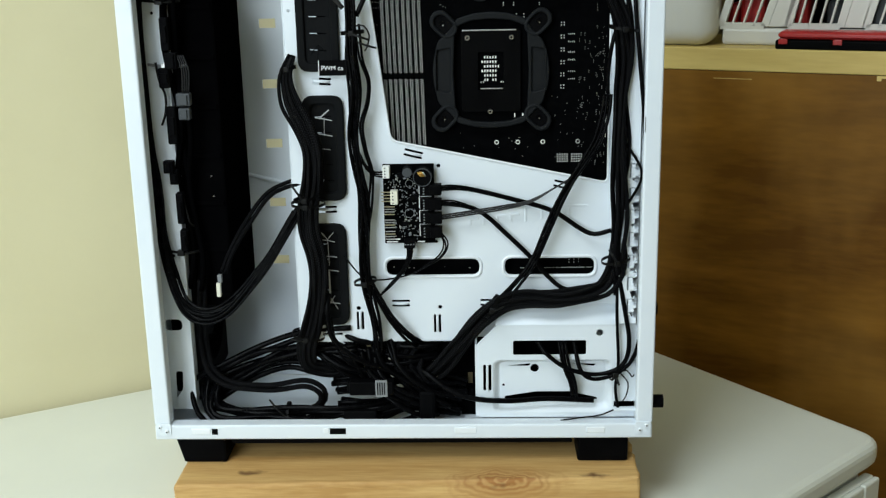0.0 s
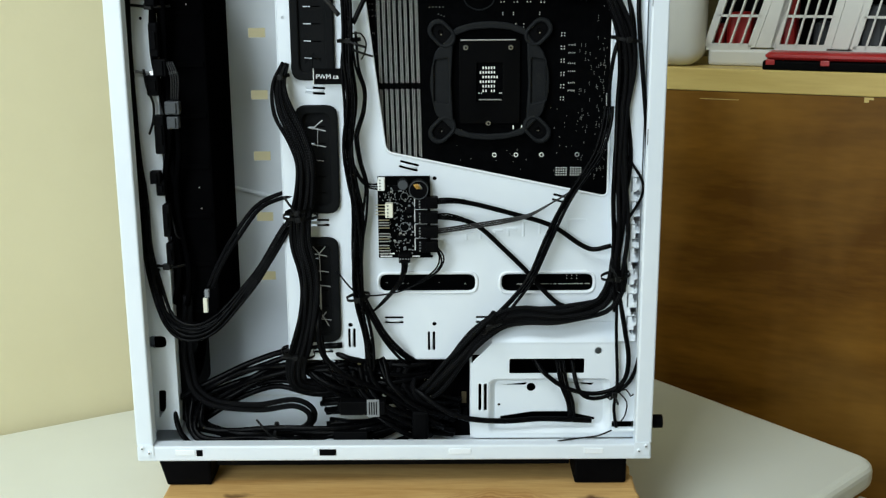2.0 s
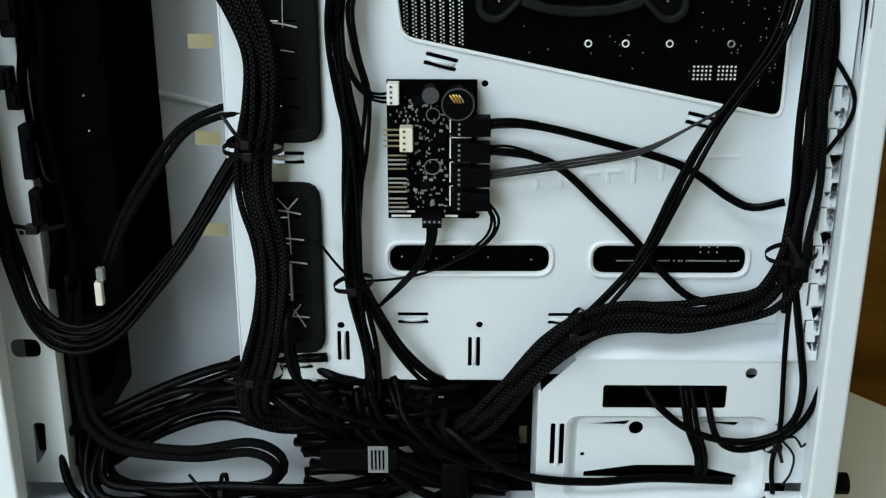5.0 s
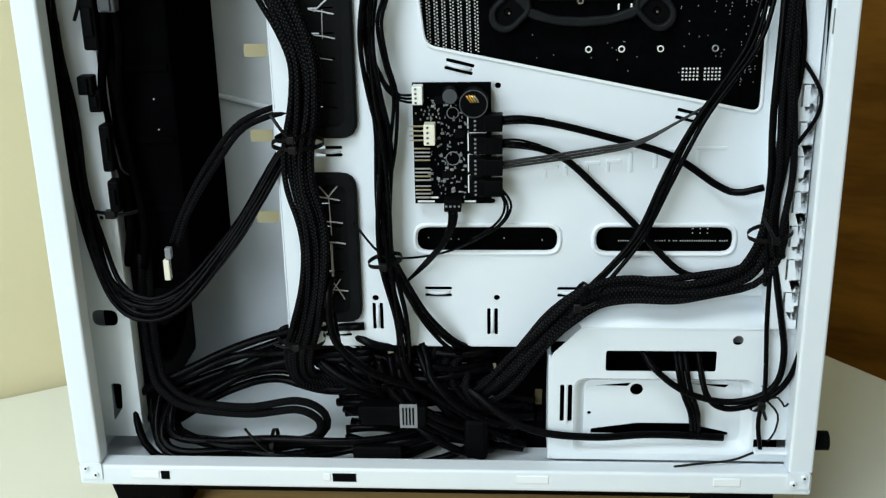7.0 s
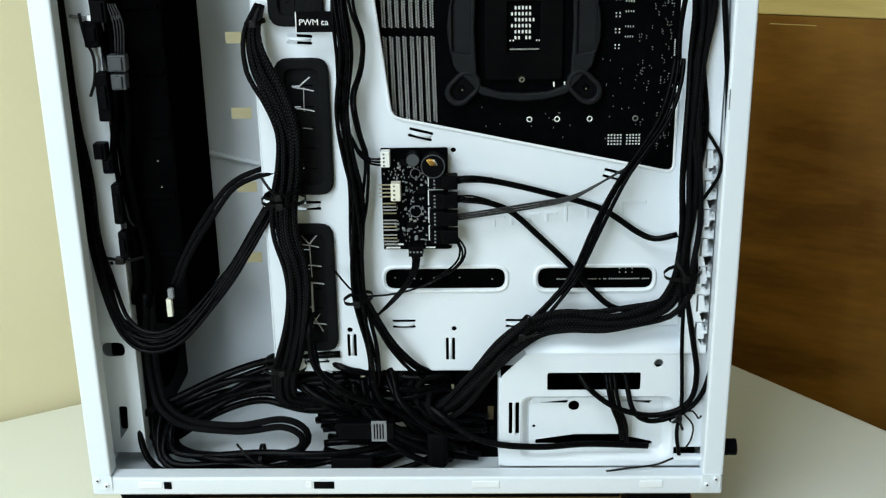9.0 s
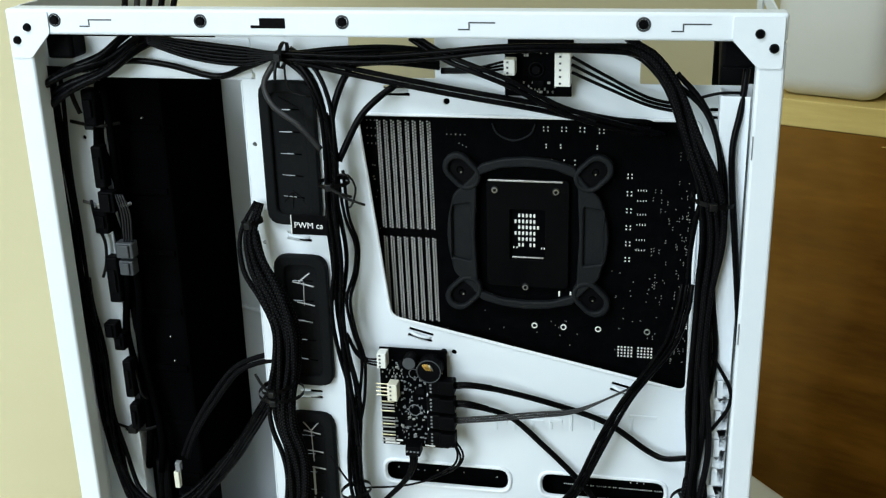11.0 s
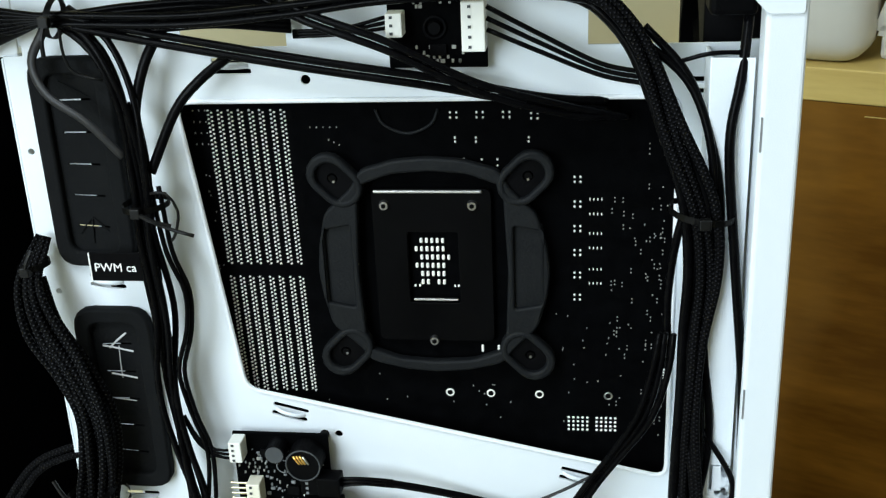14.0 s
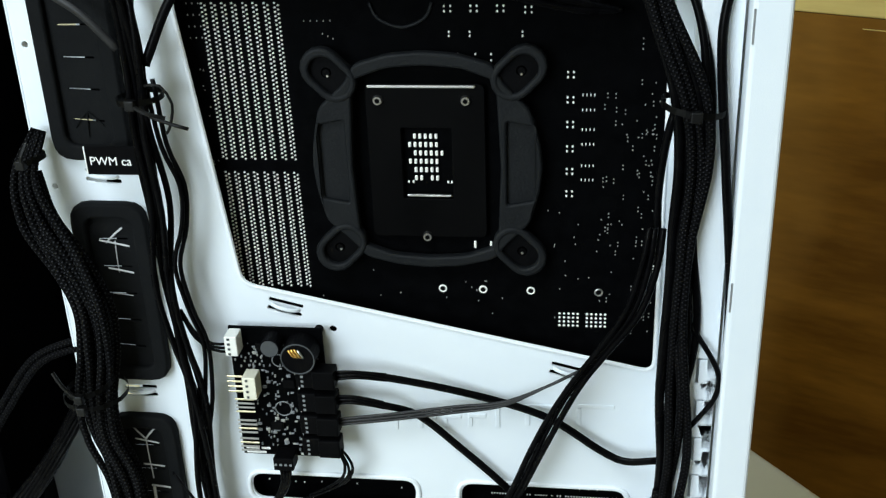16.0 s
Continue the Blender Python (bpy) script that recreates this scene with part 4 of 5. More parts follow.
frame_hole = rounded([(9, 373), (22, 378), (37, 379.2), (52, 378), (65, 373), (66.6, 338), (65, 304), (52, 299.2), (37, 298.2), (22, 299.2), (9, 304), (7.4, 338)], 3)
pockets = [rounded([(-5.5, 324), (5, 322), (5, 357), (-5.5, 355)], 1.2), rounded([(69, 322), (79.5, 324), (79.5, 355), (69, 357)], 1.2)]
sheet("plate_frame", [frame_outline, frame_hole] + pockets, 31.5, 4.5, BRACKET, plate, edge=1.0)
for o in pockets:
    xs, zs = [p[0] for p in o], [p[1] for p in o]
    part("pocket_floor", box(min(xs) - 0.5, max(xs) + 0.5, 33.6, 35.4, min(zs) - 0.5, max(zs) + 0.5, 0.3), BRACKET, plate)
for hx, hz, sx, sz in ((0, 375, -1, 1), (74, 376, 1, 1), (0, 302, -1, -1), (74, 302, 1, -1)):
    def capsule(length, r, cx, cz):
        out = []
        base_a = math.atan2(sz, sx)
        for e, start in ((1, base_a - math.pi / 2), (-1, base_a + math.pi / 2)):
            for k in range(9):
                a = start + math.pi * k / 8
                out.append((cx + e * length / 2 * math.cos(base_a) + r * math.cos(a), cz + e * length / 2 * math.sin(base_a) + r * math.sin(a)))
        return out
    cx, cz = hx - sx * 0.2, hz + sz * 0.2
    ear = sheet("ear", [capsule(7.6, 8.3, cx, cz), capsule(6.7, 5.4, cx - sx * 0.3, cz - sz * 0.3)], 31.0, 5.2, BRACKET, plate, edge=1.1)
    sheet("slot_floor", [capsule(6.7, 5.7, cx, cz), circle(hx + sx * 0.8, hz + sz * 0.8, 2.0)], 33.5, 1.5, PLASTIC, ear, edge=0.2)
    bm = bmesh.new()
    add_disc(bm, hx + sx * 0.8, 33.2, 36.5, hz + sz * 0.8, 1.9, 14, 1.5)
    part("stud", bm, STEEL_DARK, ear)
    bm = bmesh.new()
    add_disc(bm, hx + sx * 0.5 + 0.3, 32.6, 33.6, hz + sz * 0.5 - 0.8, 0.55, 8)
    part("stud_tip", bm, STEEL, ear)

socket = thing("socket_backplate", "black steel processor socket plate with bright screws", "socket plate", (0.037, 0.036, 0.338))
sheet("steel_plate", [rect(13.5, 306, 60.5, 371, 3), rounded([(27, 323), (47, 323), (47, 353), (27, 353)], 1)], 35.2, 1.6, STEEL_DARK, socket, edge=0.4)
part("bent_lip", box(14.5, 57, 34.0, 35.4, 369.6, 370.8, 0.5), STEEL, socket, "bright folded steel lip")
part("lower_lip", box(28.5, 46.5, 34.2, 35.6, 324.2, 325.2, 0.4), STEEL, socket, "bright steel edge")
for x, z in ((18.5, 364.5), (53, 364.5), (36, 306.5)):
    bm = bmesh.new()
    add_disc(bm, x, 33.6, 35.3, z, 2.1, 16, 1.7)
    s = part("screw", bm, STEEL, socket, "bright steel screw")
    bm = bmesh.new()
    add_disc(bm, x, 33.3, 33.9, z, 1.0, 6)
    part("recess", bm, STEEL_DARK, s)
for j, n in enumerate((5, 6, 6, 6, 5, 5)):
    for i in range(n):
        x = 31.5 + 2.15 * i - (2.1 if j in (1, 3) else 0)
        if j == 5 and i == 2:
            continue
        part("capacitor", box(x, x + 1.15, 36.6, 37.8, 348.0 - 3.55 * j, 350.0 - 3.55 * j, 0.25, 1), SOLDER, socket)
for x in (28.5, 30.4, 44.5, 46):
    part("small_capacitor", box(x, x + 0.8, 37, 37.9, 329, 330, 0.2), SOLDER, socket)
for x in (55, 61.5):
    part("test_pad", box(x, x + 1.0, 34.6, 35.3, 301.5, 304.8, 0.3), SOLDER, socket)


# ---------------------------------------------------------------- small circuit boards
def chip(bm, x, z, w, h, y, t=1.0):
    add_box(bm, x - w / 2, x + w / 2, y - t, y, z - h / 2, z + h / 2, 0.15, 1)


def plug(root, name, x0, x1, y0, y1, z0, z1, mat, pins, vertical=True, label=""):
    body_ob = part(name, box(x0, x1, y0, y1, z0, z1, 0.5), mat, root, label)
    for k in range(pins):
        f = (k + 0.5) / pins
        if vertical:
            c = (x0 + 0.35 * (x1 - x0), z0 + f * (z1 - z0))
        else:
            c = (x0 + f * (x1 - x0), z0 + 0.5 * (z1 - z0))
        part("contact", box(c[0] - 0.55, c[0] + 0.55, y0 - 0.25, y0 + 0.5, c[1] - 0.5, c[1] + 0.5), GREY_PLASTIC if mat is not PLASTIC else LABEL_GREY, body_ob)
    return body_ob


hub = thing("fan_hub", "black fan hub circuit board with white and black plugs", "circuit board", (-0.03, 0.025, 0.234))
HY = 24.0
part("circuit_board", box(-50.5, -9.5, HY, HY + 1.6, 201.5, 267, 0.3), PCB, hub)
for x, z in ((-47, 204), (-12, 204), (-47, 228), (-12, 264)):
    part("standoff", add_disc(bmesh.new(), x, HY + 1.6, 30, z, 2.0, 10), PLASTIC, hub)
plug(hub, "fan_plug", -50, -44.5, 16, HY - 0.1, 257, 266.5, WHITE_PLASTIC, 4, label="white plug")
plug(hub, "fan_plug", -44.5, -38.5, 16, HY - 0.1, 235.5, 246.5, CREAM_PLASTIC, 4, label="cream plug")
for k in range(4):
    p = part("long_pin", box(-52, -44.6, 19, 19.8, 237.2 + 2.5 * k, 238.0 + 2.5 * k, 0.15, 1), BRASS_PIN, hub)
for k, z in enumerate((247.5, 235.5, 224.0, 212.5)):
    plug(hub, "fan_plug", -20.5, -12.5, 15.5, HY - 0.1, z - 4.6, z + 4.6, PLASTIC, 4, label="black fan plug")
    part("cable_plug", box(-13.0, -3.5, 14, 22, z - 4.4, z + 4.4, 0.6), PLASTIC, hub)
    bm = bmesh.new()
    add_box(bm, -22.0, -21.4, HY - 0.35, HY, z - 4.8, z + 4.8)
    add_box(bm, -21.3, -12, HY - 0.35, HY, z + 4.75, z + 5.15)
    part("printed_outline", bm, INK_WHITE, hub)
for k in range(12):
    z = 232.5 - k * 2.1 - (2.5 if k > 3 else 0) - (1.2 if k > 7 else 0)
    part("header_pin", box(-50, -41.5, 20, 20.7, z, z + 0.75, 0.1, 1), DULL_TIN if k % 3 else BRASS_PIN, hub)
bm = bmesh.new()
add_disc(bm, -30.5, 16, HY - 0.1, 261.5, 4.4, 24, 4.2)
cap1 = part("capacitor", bm, PLASTIC, hub, "round capacitor with a silver top", smooth=False)
bm = bmesh.new()
add_disc(bm, -30.5, 15.7, 16.0, 261.5, 3.8, 24)
part("cap_top", bm, GREY_PLASTIC, cap1)
bm = bmesh.new()
add_disc(bm, -18.3, 14.5, HY - 0.1, 257.8, 7.6, 28, 7.2)
coil = part("inductor_coil", bm, PLASTIC, hub, "black coil with copper winding", smooth=False)
for k in range(4):
    part("winding", tube(smooth_path([(-22 + 1.3 * k, 14.3, 262.2 + 0.4 * math.sin(k)), (-20.6 + 1.4 * k, 13.9, 260.2), (-19.5 + 1.2 * k, 14.3, 258.6)], 1.5), 0.5, 6), COPPER if k < 3 else STEEL, coil, smooth=True)
part("coil_ring", ring(bmesh.new(), -18.3, 14.4, 257.8, 7.1, 0.35, 28, 6), GREY_PLASTIC, coil)
for x, z, r in ((-29.5, 251, 3.0), (-29.8, 226.5, 3.6)):
    part("printed_circle", ring(bmesh.new(), x, HY - 0.1, z, r, 0.25, 24, 4), LABEL_GREY, hub)
bm = bmesh.new()
bm2 = bmesh.new()
for k in range(120):
    x, z = rng.uniform(-43, -21.5), rng.uniform(203, 260)
    w, h = rng.choice(((0.7, 1.4), (1.4, 0.7), (0.6, 1.0), (0.5, 0.5), (1.8, 1.3)))
    chip(bm if k % 4 else bm2, x, z, w, h, HY, 0.9)
for k in range(24):
    x, z = rng.uniform(-49, -36), rng.uniform(247, 257)
    chip(bm if k % 2 else bm2, x, z, 0.7, 1.1, HY, 0.7)
tagged(part("surface_mount_clutter", bm, LABEL_GREY, hub, "tiny grey surface mounted parts"), kind="stuff")
tagged(part("surface_pads", bm2, DULL_TIN, hub, "tiny tinned pads"), kind="stuff")
for x, z in ((-36, 258), (-26, 240), (-33, 218)):
    part("chip", box(x - 2.6, x + 2.6, HY - 1.5, HY, z - 2, z + 2, 0.2), PLASTIC, hub)
for x0, x1, z in ((-49, -43, 205), (-42, -38, 205), (-49, -40, 202.8), (-24, -18, 202.8)):
    part("printed_bar", box(x0, x1, HY - 0.3, HY - 0.02, z - 0.5, z + 0.5), INK_WHITE, hub)
plug(hub, "power_plug", -34.5, -25.5, 15, HY - 0.1, 199.5, 206, PLASTIC, 4, vertical=False)

mini = thing("light_controller", "small black controller board with two white plugs under the top rail", "circuit board", (0.044, 0.027, 0.433))
part("circuit_board", box(26, 61.5, 25, 26.6, 420.5, 445.5, 0.3), PCB, mini)
plug(mini, "white_plug", 26.5, 32.5, 17, 24.9, 433, 441.5, WHITE_PLASTIC, 3, label="white plug")
plug(mini, "white_plug", 53.5, 61.8, 15, 24.9, 428, 445.5, WHITE_PLASTIC, 5, label="tall white plug")
part("button_ring", ring(bmesh.new(), 43, 24.6, 435, 3.8, 0.7, 24, 6), PLASTIC, mini, smooth=True)
part("button", add_disc(bmesh.new(), 43, 22.8, 24.9, 435, 2.6, 18, 2.2), PLASTIC, mini)
bm = bmesh.new()
for k in range(26):
    chip(bm, rng.uniform(33, 53), rng.choice((423, 424.5, 426, 428, 442.5, 444)), 0.9, 1.4, 25, 0.6)
tagged(part("surface_mount_clutter", bm, DULL_TIN, mini, "tiny tinned parts"), kind="stuff")
part("chip", box(41, 47, 23.7, 25, 425, 429, 0.2), PLASTIC, mini)
part("backing_gap", box(27, 62, 29.2, 29.7, 446, 450), PLASTIC, mini)

# ---------------------------------------------------------------- fans, radiator and power supply inside
def fan(x0, x1, y0, y1, z0, z1, label, group):
    """A case fan on edge: frame with corner lugs, hub and blades that face along x."""
    root = thing("case_fan", label, "fan", ((x0 + x1) / 2 * MM, (y0 + y1) / 2 * MM, z0 * MM), group)
    cy, cz, r = (y0 + y1) / 2, (z0 + z1) / 2, min(y1 - y0, z1 - z0) / 2
    sheet_ob = sheet("fan_frame", [rect(y0, z0, y1, z1, 5), circle(cy, cz, r - 3, 40)], 0, x1 - x0, PLASTIC, None, edge=0.8)
    sheet_ob.parent = root
    sheet_ob.matrix_world = Matrix.Translation((x1 * MM, 0, 0)) @ Matrix.Rotation(radians(90), 4, "Z")
    bm = bmesh.new()
    bmesh.ops.create_cone(bm, cap_ends=True, segments=24, radius1=0.02, radius2=0.02, depth=(x1 - x0 - 4) * MM,
                          matrix=Matrix.Translation(((x0 + x1) / 2 * MM, cy * MM, cz * MM)) @ Matrix.Rotation(radians(90), 4, "Y"))
    part("hub", bm, PLASTIC, root)
    for k in range(7):
        a = 2 * math.pi * k / 7
        bm = bmesh.new()
        vs = []
        for rr, tw in ((19, 0.0), (r - 5, 0.45)):
            for dx, da in ((x0 + 5, 0.0), (x1 - 5, 0.5)):
                ang = a + da + tw
                vs.append(bm.verts.new((dx * MM, (cy + rr * math.cos(ang)) * MM, (cz + rr * math.sin(ang)) * MM)))
        bm.faces.new((vs[0], vs[1], vs[3], vs[2]))
        bmesh.ops.solidify(bm, geom=bm.faces[:], thickness=0.0016)
        part("blade", bm, PLASTIC, root)
    return root


for z0 in (62, 184, 306):
    fan(-239, -214, 46, 138, z0, z0 + 118, "black front fan inside the case", "front fans")
radiator = thing("radiator", "black radiator behind the front fans", "radiator", (-0.2, 0.1, 0.142))
part("core", box(-213.9, -183, 46, 139.8, 142, 424, 2), MATTE, radiator)
for k in range(7):
    part("tank_rib", box(-210, -185, 44.6, 45.9, 150 + 40 * k, 154 + 40 * k, 0.4), MATTE, radiator)
for k, (x, z) in enumerate(((-196, 398), (-194, 255), (-193, 238))):
    part("bolt", add_disc(bmesh.new(), x, 44.0, 45.9, z, 0.5, 8), STEEL, radiator)
fan(138, 162, 42, 158, 330, 448, "black rear exhaust fan inside the case", "rear fan")
supply = thing("power_supply", "black power supply behind the bay cover", "power supply", (0.07, 0.1, ZB * MM))
part("housing", box(-8, 158, 46, 150, 40, 112, 1.5), MATTE, supply)
part("gold_print", box(15, 19, 45.6, 45.9, 70, 80), GOLD_INK, supply)
for k in range(5):
    part("socket", box(-6 + 5.5 * k, -2.5 + 5.5 * k, 43, 45.9, 60, 66, 0.5), PLASTIC, supply)
shroud = tagged(mesh_object("drive_cage", box(-70, 20, 62, 150, 88, 112, 2), MATTE), "black steel drive cage under the tray", "drive cage")
cooler = tagged(mesh_object("top_radiator", box(-235, -150, 36, 60, 438, 449, 2), MATTE), "black radiator edge under the case top", "radiator")

# ---------------------------------------------------------------- cables
MAIN = [(-119, 26, 354), (-123, 16, 338), (-120, 13, 319), (-111, 12, 300), (-105, 12, 280), (-106, 12, 258), (-110, 12, 235), (-110, 12, 215), (-106, 13, 195),
        (-105, 14, 176), (-108, 16, 153), (-114, 20, 130), (-120, 26, 110), (-118, 34, 92), (-98, 40, 86), (-78, 38, 98)]
bundle("main_power_cable", "thick black braided main power cable down the tray", MAIN, 12, 7, 1.6, SLEEVE, 1.35, 0.9, 0.4, 3, "sleeved_wire", "power cable", pinch=(0.35, 1.0))
bundle("main_power_cable", "second layer of braided black power wires", [(x + 1, (y if y > 20 else y + 5), z) for x, y, z in MAIN[1:-1]], 17, 6, 1.6, SLEEVE, 1.35, 0.7, 0.4, 5, "sleeved_wire", "power cable", pinch=(0.4, 1.0))

CORE = [(-95, 22, 442), (-80, 17, 431), (-71, 15, 410), (-69, 14, 384), (-71, 14, 356), (-69, 15, 325), (-71, 16, 293), (-69, 16, 262), (-66, 16, 236), (-66, 16, 191),
        (-65, 17, 165), (-61, 18, 138), (-59, 22, 112), (-60, 30, 90), (-52, 38, 74)]
bundle("fan_cable_bundle", "black fan cables gathered down the tray", CORE, 16, 4, 1.35, CABLE, 1.45, 1.2, 0.9, 8)
bundle("fan_cable_bundle", "thin black fan cables gathered down the tray", [(x - 1.5, y + 4, z) for x, y, z in CORE[2:]], 19, 3, 1.15, CABLE, 1.7, 1.2, 1.2, 9)
bundle("wavy_fan_cable", "loose black wires beside the cable trunk", [(-66, 17, 378), (-63, 16, 352), (-58, 16, 335), (-60, 16, 318), (-66, 17, 300), (-63, 17, 280), (-58, 17, 262), (-60, 18, 240), (-64, 18, 220)],
       17, 2, 1.0, CABLE, 1.9, 0.8, 0.8, 12)

cable("fan_ribbon", "flat black fan ribbon cable across the tray", [(-5, 20, 247.5), (17, 20, 247), (53, 25, 237), (85, 25, 227), (108, 24, 212), (119, 22, 208), (132, 18, 212)], 22, 0.75, CABLE, 2.6)
cable("fan_ribbon", "flat black fan ribbon cable across the tray", [(-5, 20, 235.5), (15, 20, 233), (30, 25, 225), (48, 26, 208), (66, 26, 190), (80, 25, 174), (93, 22, 163), (108, 20, 161), (129, 18, 164)], 24, 0.8, CABLE, 2.4)
for k in range(3):
    o = (k - 1) * 1.5
    cable("fan_wire", "thin grey-black fan wire", [(-5, 19, 224 + o), (18, 20, 227 + o), (47, 22, 231 + o), (67, 20, 236 + o * 0.6), (86, 18, 247), (99, 18, 255)], 20, 0.7, RIBBON, 1.0, 6, "fan wires")
    cable("fan_wire", "thin grey-black fan wire", [(-5, 18, 248 + o * 1.3), (5, 18, 249 + o), (18, 20, 247 + o)], 20, 0.65, CABLE, 1.0, 6, "fan wires")
    cable("fan_wire", "thin grey-black fan wire", [(-5, 18, 236 + o * 1.3), (5, 18, 236.5 + o), (16, 20, 233 + o)], 20, 0.65, CABLE, 1.0, 6, "fan wires")
    cable("fan_wire", "thin black wire into the hub's white plug", [(-49, 18, 260 + o * 1.4), (-56, 18, 260.5 + o), (-63, 18, 266 + o), (-68, 19, 276 + o)], 18, 0.7, CABLE, 1.0, 6, "fan wires")
for k in range(4):
    o = (k - 1.5) * 1.4
    cable("hub_power_wire", "thin black power wire below the hub", [(-30 + o, 17, 200), (-30.5 + o * 0.8, 18, 192), (-36 + o * 0.6, 20, 180), (-46 + o * 0.6, 20, 168), (-56, 20, 158)], 20, 0.75, CABLE, 1.0, 6, "hub power wires")
for k in range(3):
    o = (k - 1) * 1.6
    cable("looped_wire", "thin black wire looped below the hub", [(-6, 18, 212 + o), (-1.5 + o, 16, 205), (-2 + o, 18, 196), (-12, 22, 185 + o), (-34, 24, 174 + o * 0.3), (-56, 22, 171), (-69, 15, 176), (-84, 20, 192)] if k == 1 else
          [(-6, 18, 212 + o), (-1 + o, 16, 205), (-2.5 + o, 18, 196), (-10 + o, 22, 187), (-22, 24, 180)], 20, 0.7, CABLE, 1.0, 6, "looped wires")

DIAG = [(127, 13, 322), (125, 12, 308), (119, 12, 288), (107, 13, 267), (97, 14, 249), (82, 17, 215), (69, 18, 187), (55, 16, 168), (44, 12, 156)]
bundle("diagonal_cable", "three black cables crossing the tray slantwise", DIAG, 14, 3, 1.3, CABLE, 1.7, 0.7, 0.7, 21)
TRUNK = [(90, 18, 450), (100, 14, 446), (112, 12, 431), (123, 10, 403), (134, 9, 376), (137, 8, 350), (134, 8, 320), (133, 8, 290), (134, 8, 262), (136, 9, 225), (134, 10, 196), (136, 11, 178), (138, 14, 160)]
bundle("rear_cable_trunk", "thick trunk of black cables down the rear side", TRUNK, 10, 3, 1.9, CABLE, 1.35, 1.1, 0.8, 25)
bundle("rear_cable_trunk", "braided black processor power cable down the rear side", [(x + 3, y - 4, z) for x, y, z in TRUNK[:-1]], 8, 3, 1.8, SLEEVE_FINE, 1.4, 0.8, 0.7, 26, "sleeved_wire", "power cable")
bundle("rear_cable_trunk", "loose black cables beside the rear trunk", [(114, 15, 434), (131, 12, 418), (139, 9, 396), (141, 8, 370), (140, 8, 330), (141, 8, 290), (139, 8, 250)], 10, 2, 1.5, CABLE, 1.8, 0.9, 0.9, 27)
cable("grey_cable", "smooth dark cable along the board edge", [(136, 17, 378), (130, 16, 362), (127, 18, 335), (128, 18, 305)], 16, 1.6, CABLE)
BRAID = [(137, 11, 204), (136, 11, 186), (131, 12, 171), (121, 13, 162), (92, 13, 156), (66, 13, 156.5), (45, 12, 153), (28, 12, 140), (13, 14, 121), (-1, 20, 102), (-15, 28, 86), (-30, 36, 74)]
bundle("graphics_power_cable", "braided black cable sweeping along the bay cover", BRAID, 13, 5, 2.0, SLEEVE, 1.35, 0.8, 0.5, 31, "sleeved_wire", "power cable")
bundle("graphics_power_cable", "under layer of braided black cable", [(x, y + 5, z + 0.5) for x, y, z in BRAID[2:]], 18, 4, 2.0, SLEEVE, 1.4, 0.6, 0.5, 32, "sleeved_wire", "power cable")
cable("thin_cable", "thin black cable looping at the rear flange", [(141, 8, 284), (152, 4, 266), (152, 4, 254), (146, 7, 241), (140, 10, 230)], 8, 1.1, CABLE)
cable("front_panel_cable", "black cable along the rear rim into the bay", [(150, 14, 439), (148, 9, 419), (145, 6, 396), (149, 5, 353), (154, 5, 305), (155.5, 5, 268), (158, 5, 224), (158.5, 5, 194), (158, 5, 159), (155, 6, 123),
                                                                         (148, 8, 102), (134, 9, 91), (118, 9, 88), (108, 10, 96), (103, 18, 119)], 8, 1.75, CABLE)
cable("thin_cable", "thin black cable hanging into the bay corner", [(137, 11, 174), (137, 9, 142), (139, 9, 101), (137, 9, 80), (140, 11, 60)], 10, 1.3, CABLE)
cable("bay_cable", "black cable curling into the bay slot", [(138, 10, 176), (144, 8, 143), (147, 7, 123), (145, 7, 106), (136, 8, 96), (118, 9, 92), (96, 9, 98), (79, 11, 111), (72, 20, 120)], 9, 1.9, CABLE)
bundle("bay_cable", "flat black cable dropping out of the bay slot", [(93, 20, 120), (94, 11, 112), (97, 10, 98), (102, 10, 84), (104, 16, 66)], 11, 3, 1.3, CABLE, 1.7, 0.3, 0.3, 35)
cable("thin_cable", "thin black wire end curling in the bay corner", [(138, 8, 94), (146, 7, 96), (150, 8, 90), (152, 8, 92)], 8, 0.6, TIE)
cable("thin_cable", "thin black wire end hanging in the bay corner", [(140, 8, 94), (147, 8, 85), (146, 8, 74), (143, 9, 68)], 8, 0.6, TIE)
cable("thin_cable", "thin black wire lying on the bottom rail", [(136, 10, 60), (124, 9, 55.5), (105, 8, 53.5), (92, 7, 52)], 8, 0.7, TIE)
cable("flat_cable", "flat black cable into the bay cover", [(-30, 28, 92), (-18, 20, 88), (1, 14, 76), (21, 11, 70), (50, 11, 68), (80, 13, 69), (120, 15, 66.5)], 13, 1.6, CABLE, 1.5)

# cables round the front fans
bundle("front_fan_cable", "flat black fan cables hanging in a long loop", [(-237, 24, 432), (-237, 23, 322), (-235, 22, 268), (-232, 20, 207), (-227, 17, 174), (-217, 14, 150), (-202, 12, 141), (-181, 12, 148), (-156, 18, 175),
                                                                            (-138, 24, 201), (-123, 30, 226), (-112, 36, 240)], 10, 4, 1.3, CABLE, 1.3, 0.8, 0.3, 41)
bundle("front_fan_cable", "black cables looping behind the front column", [(-238, 27, 300), (-235, 26, 240), (-230, 23, 195), (-220, 18, 158), (-199, 15, 147), (-176, 18, 156), (-150, 24, 184), (-132, 30, 212), (-118, 36, 232)], 14, 4, 1.5, CABLE, 1.3, 0.9, 0.4, 42)
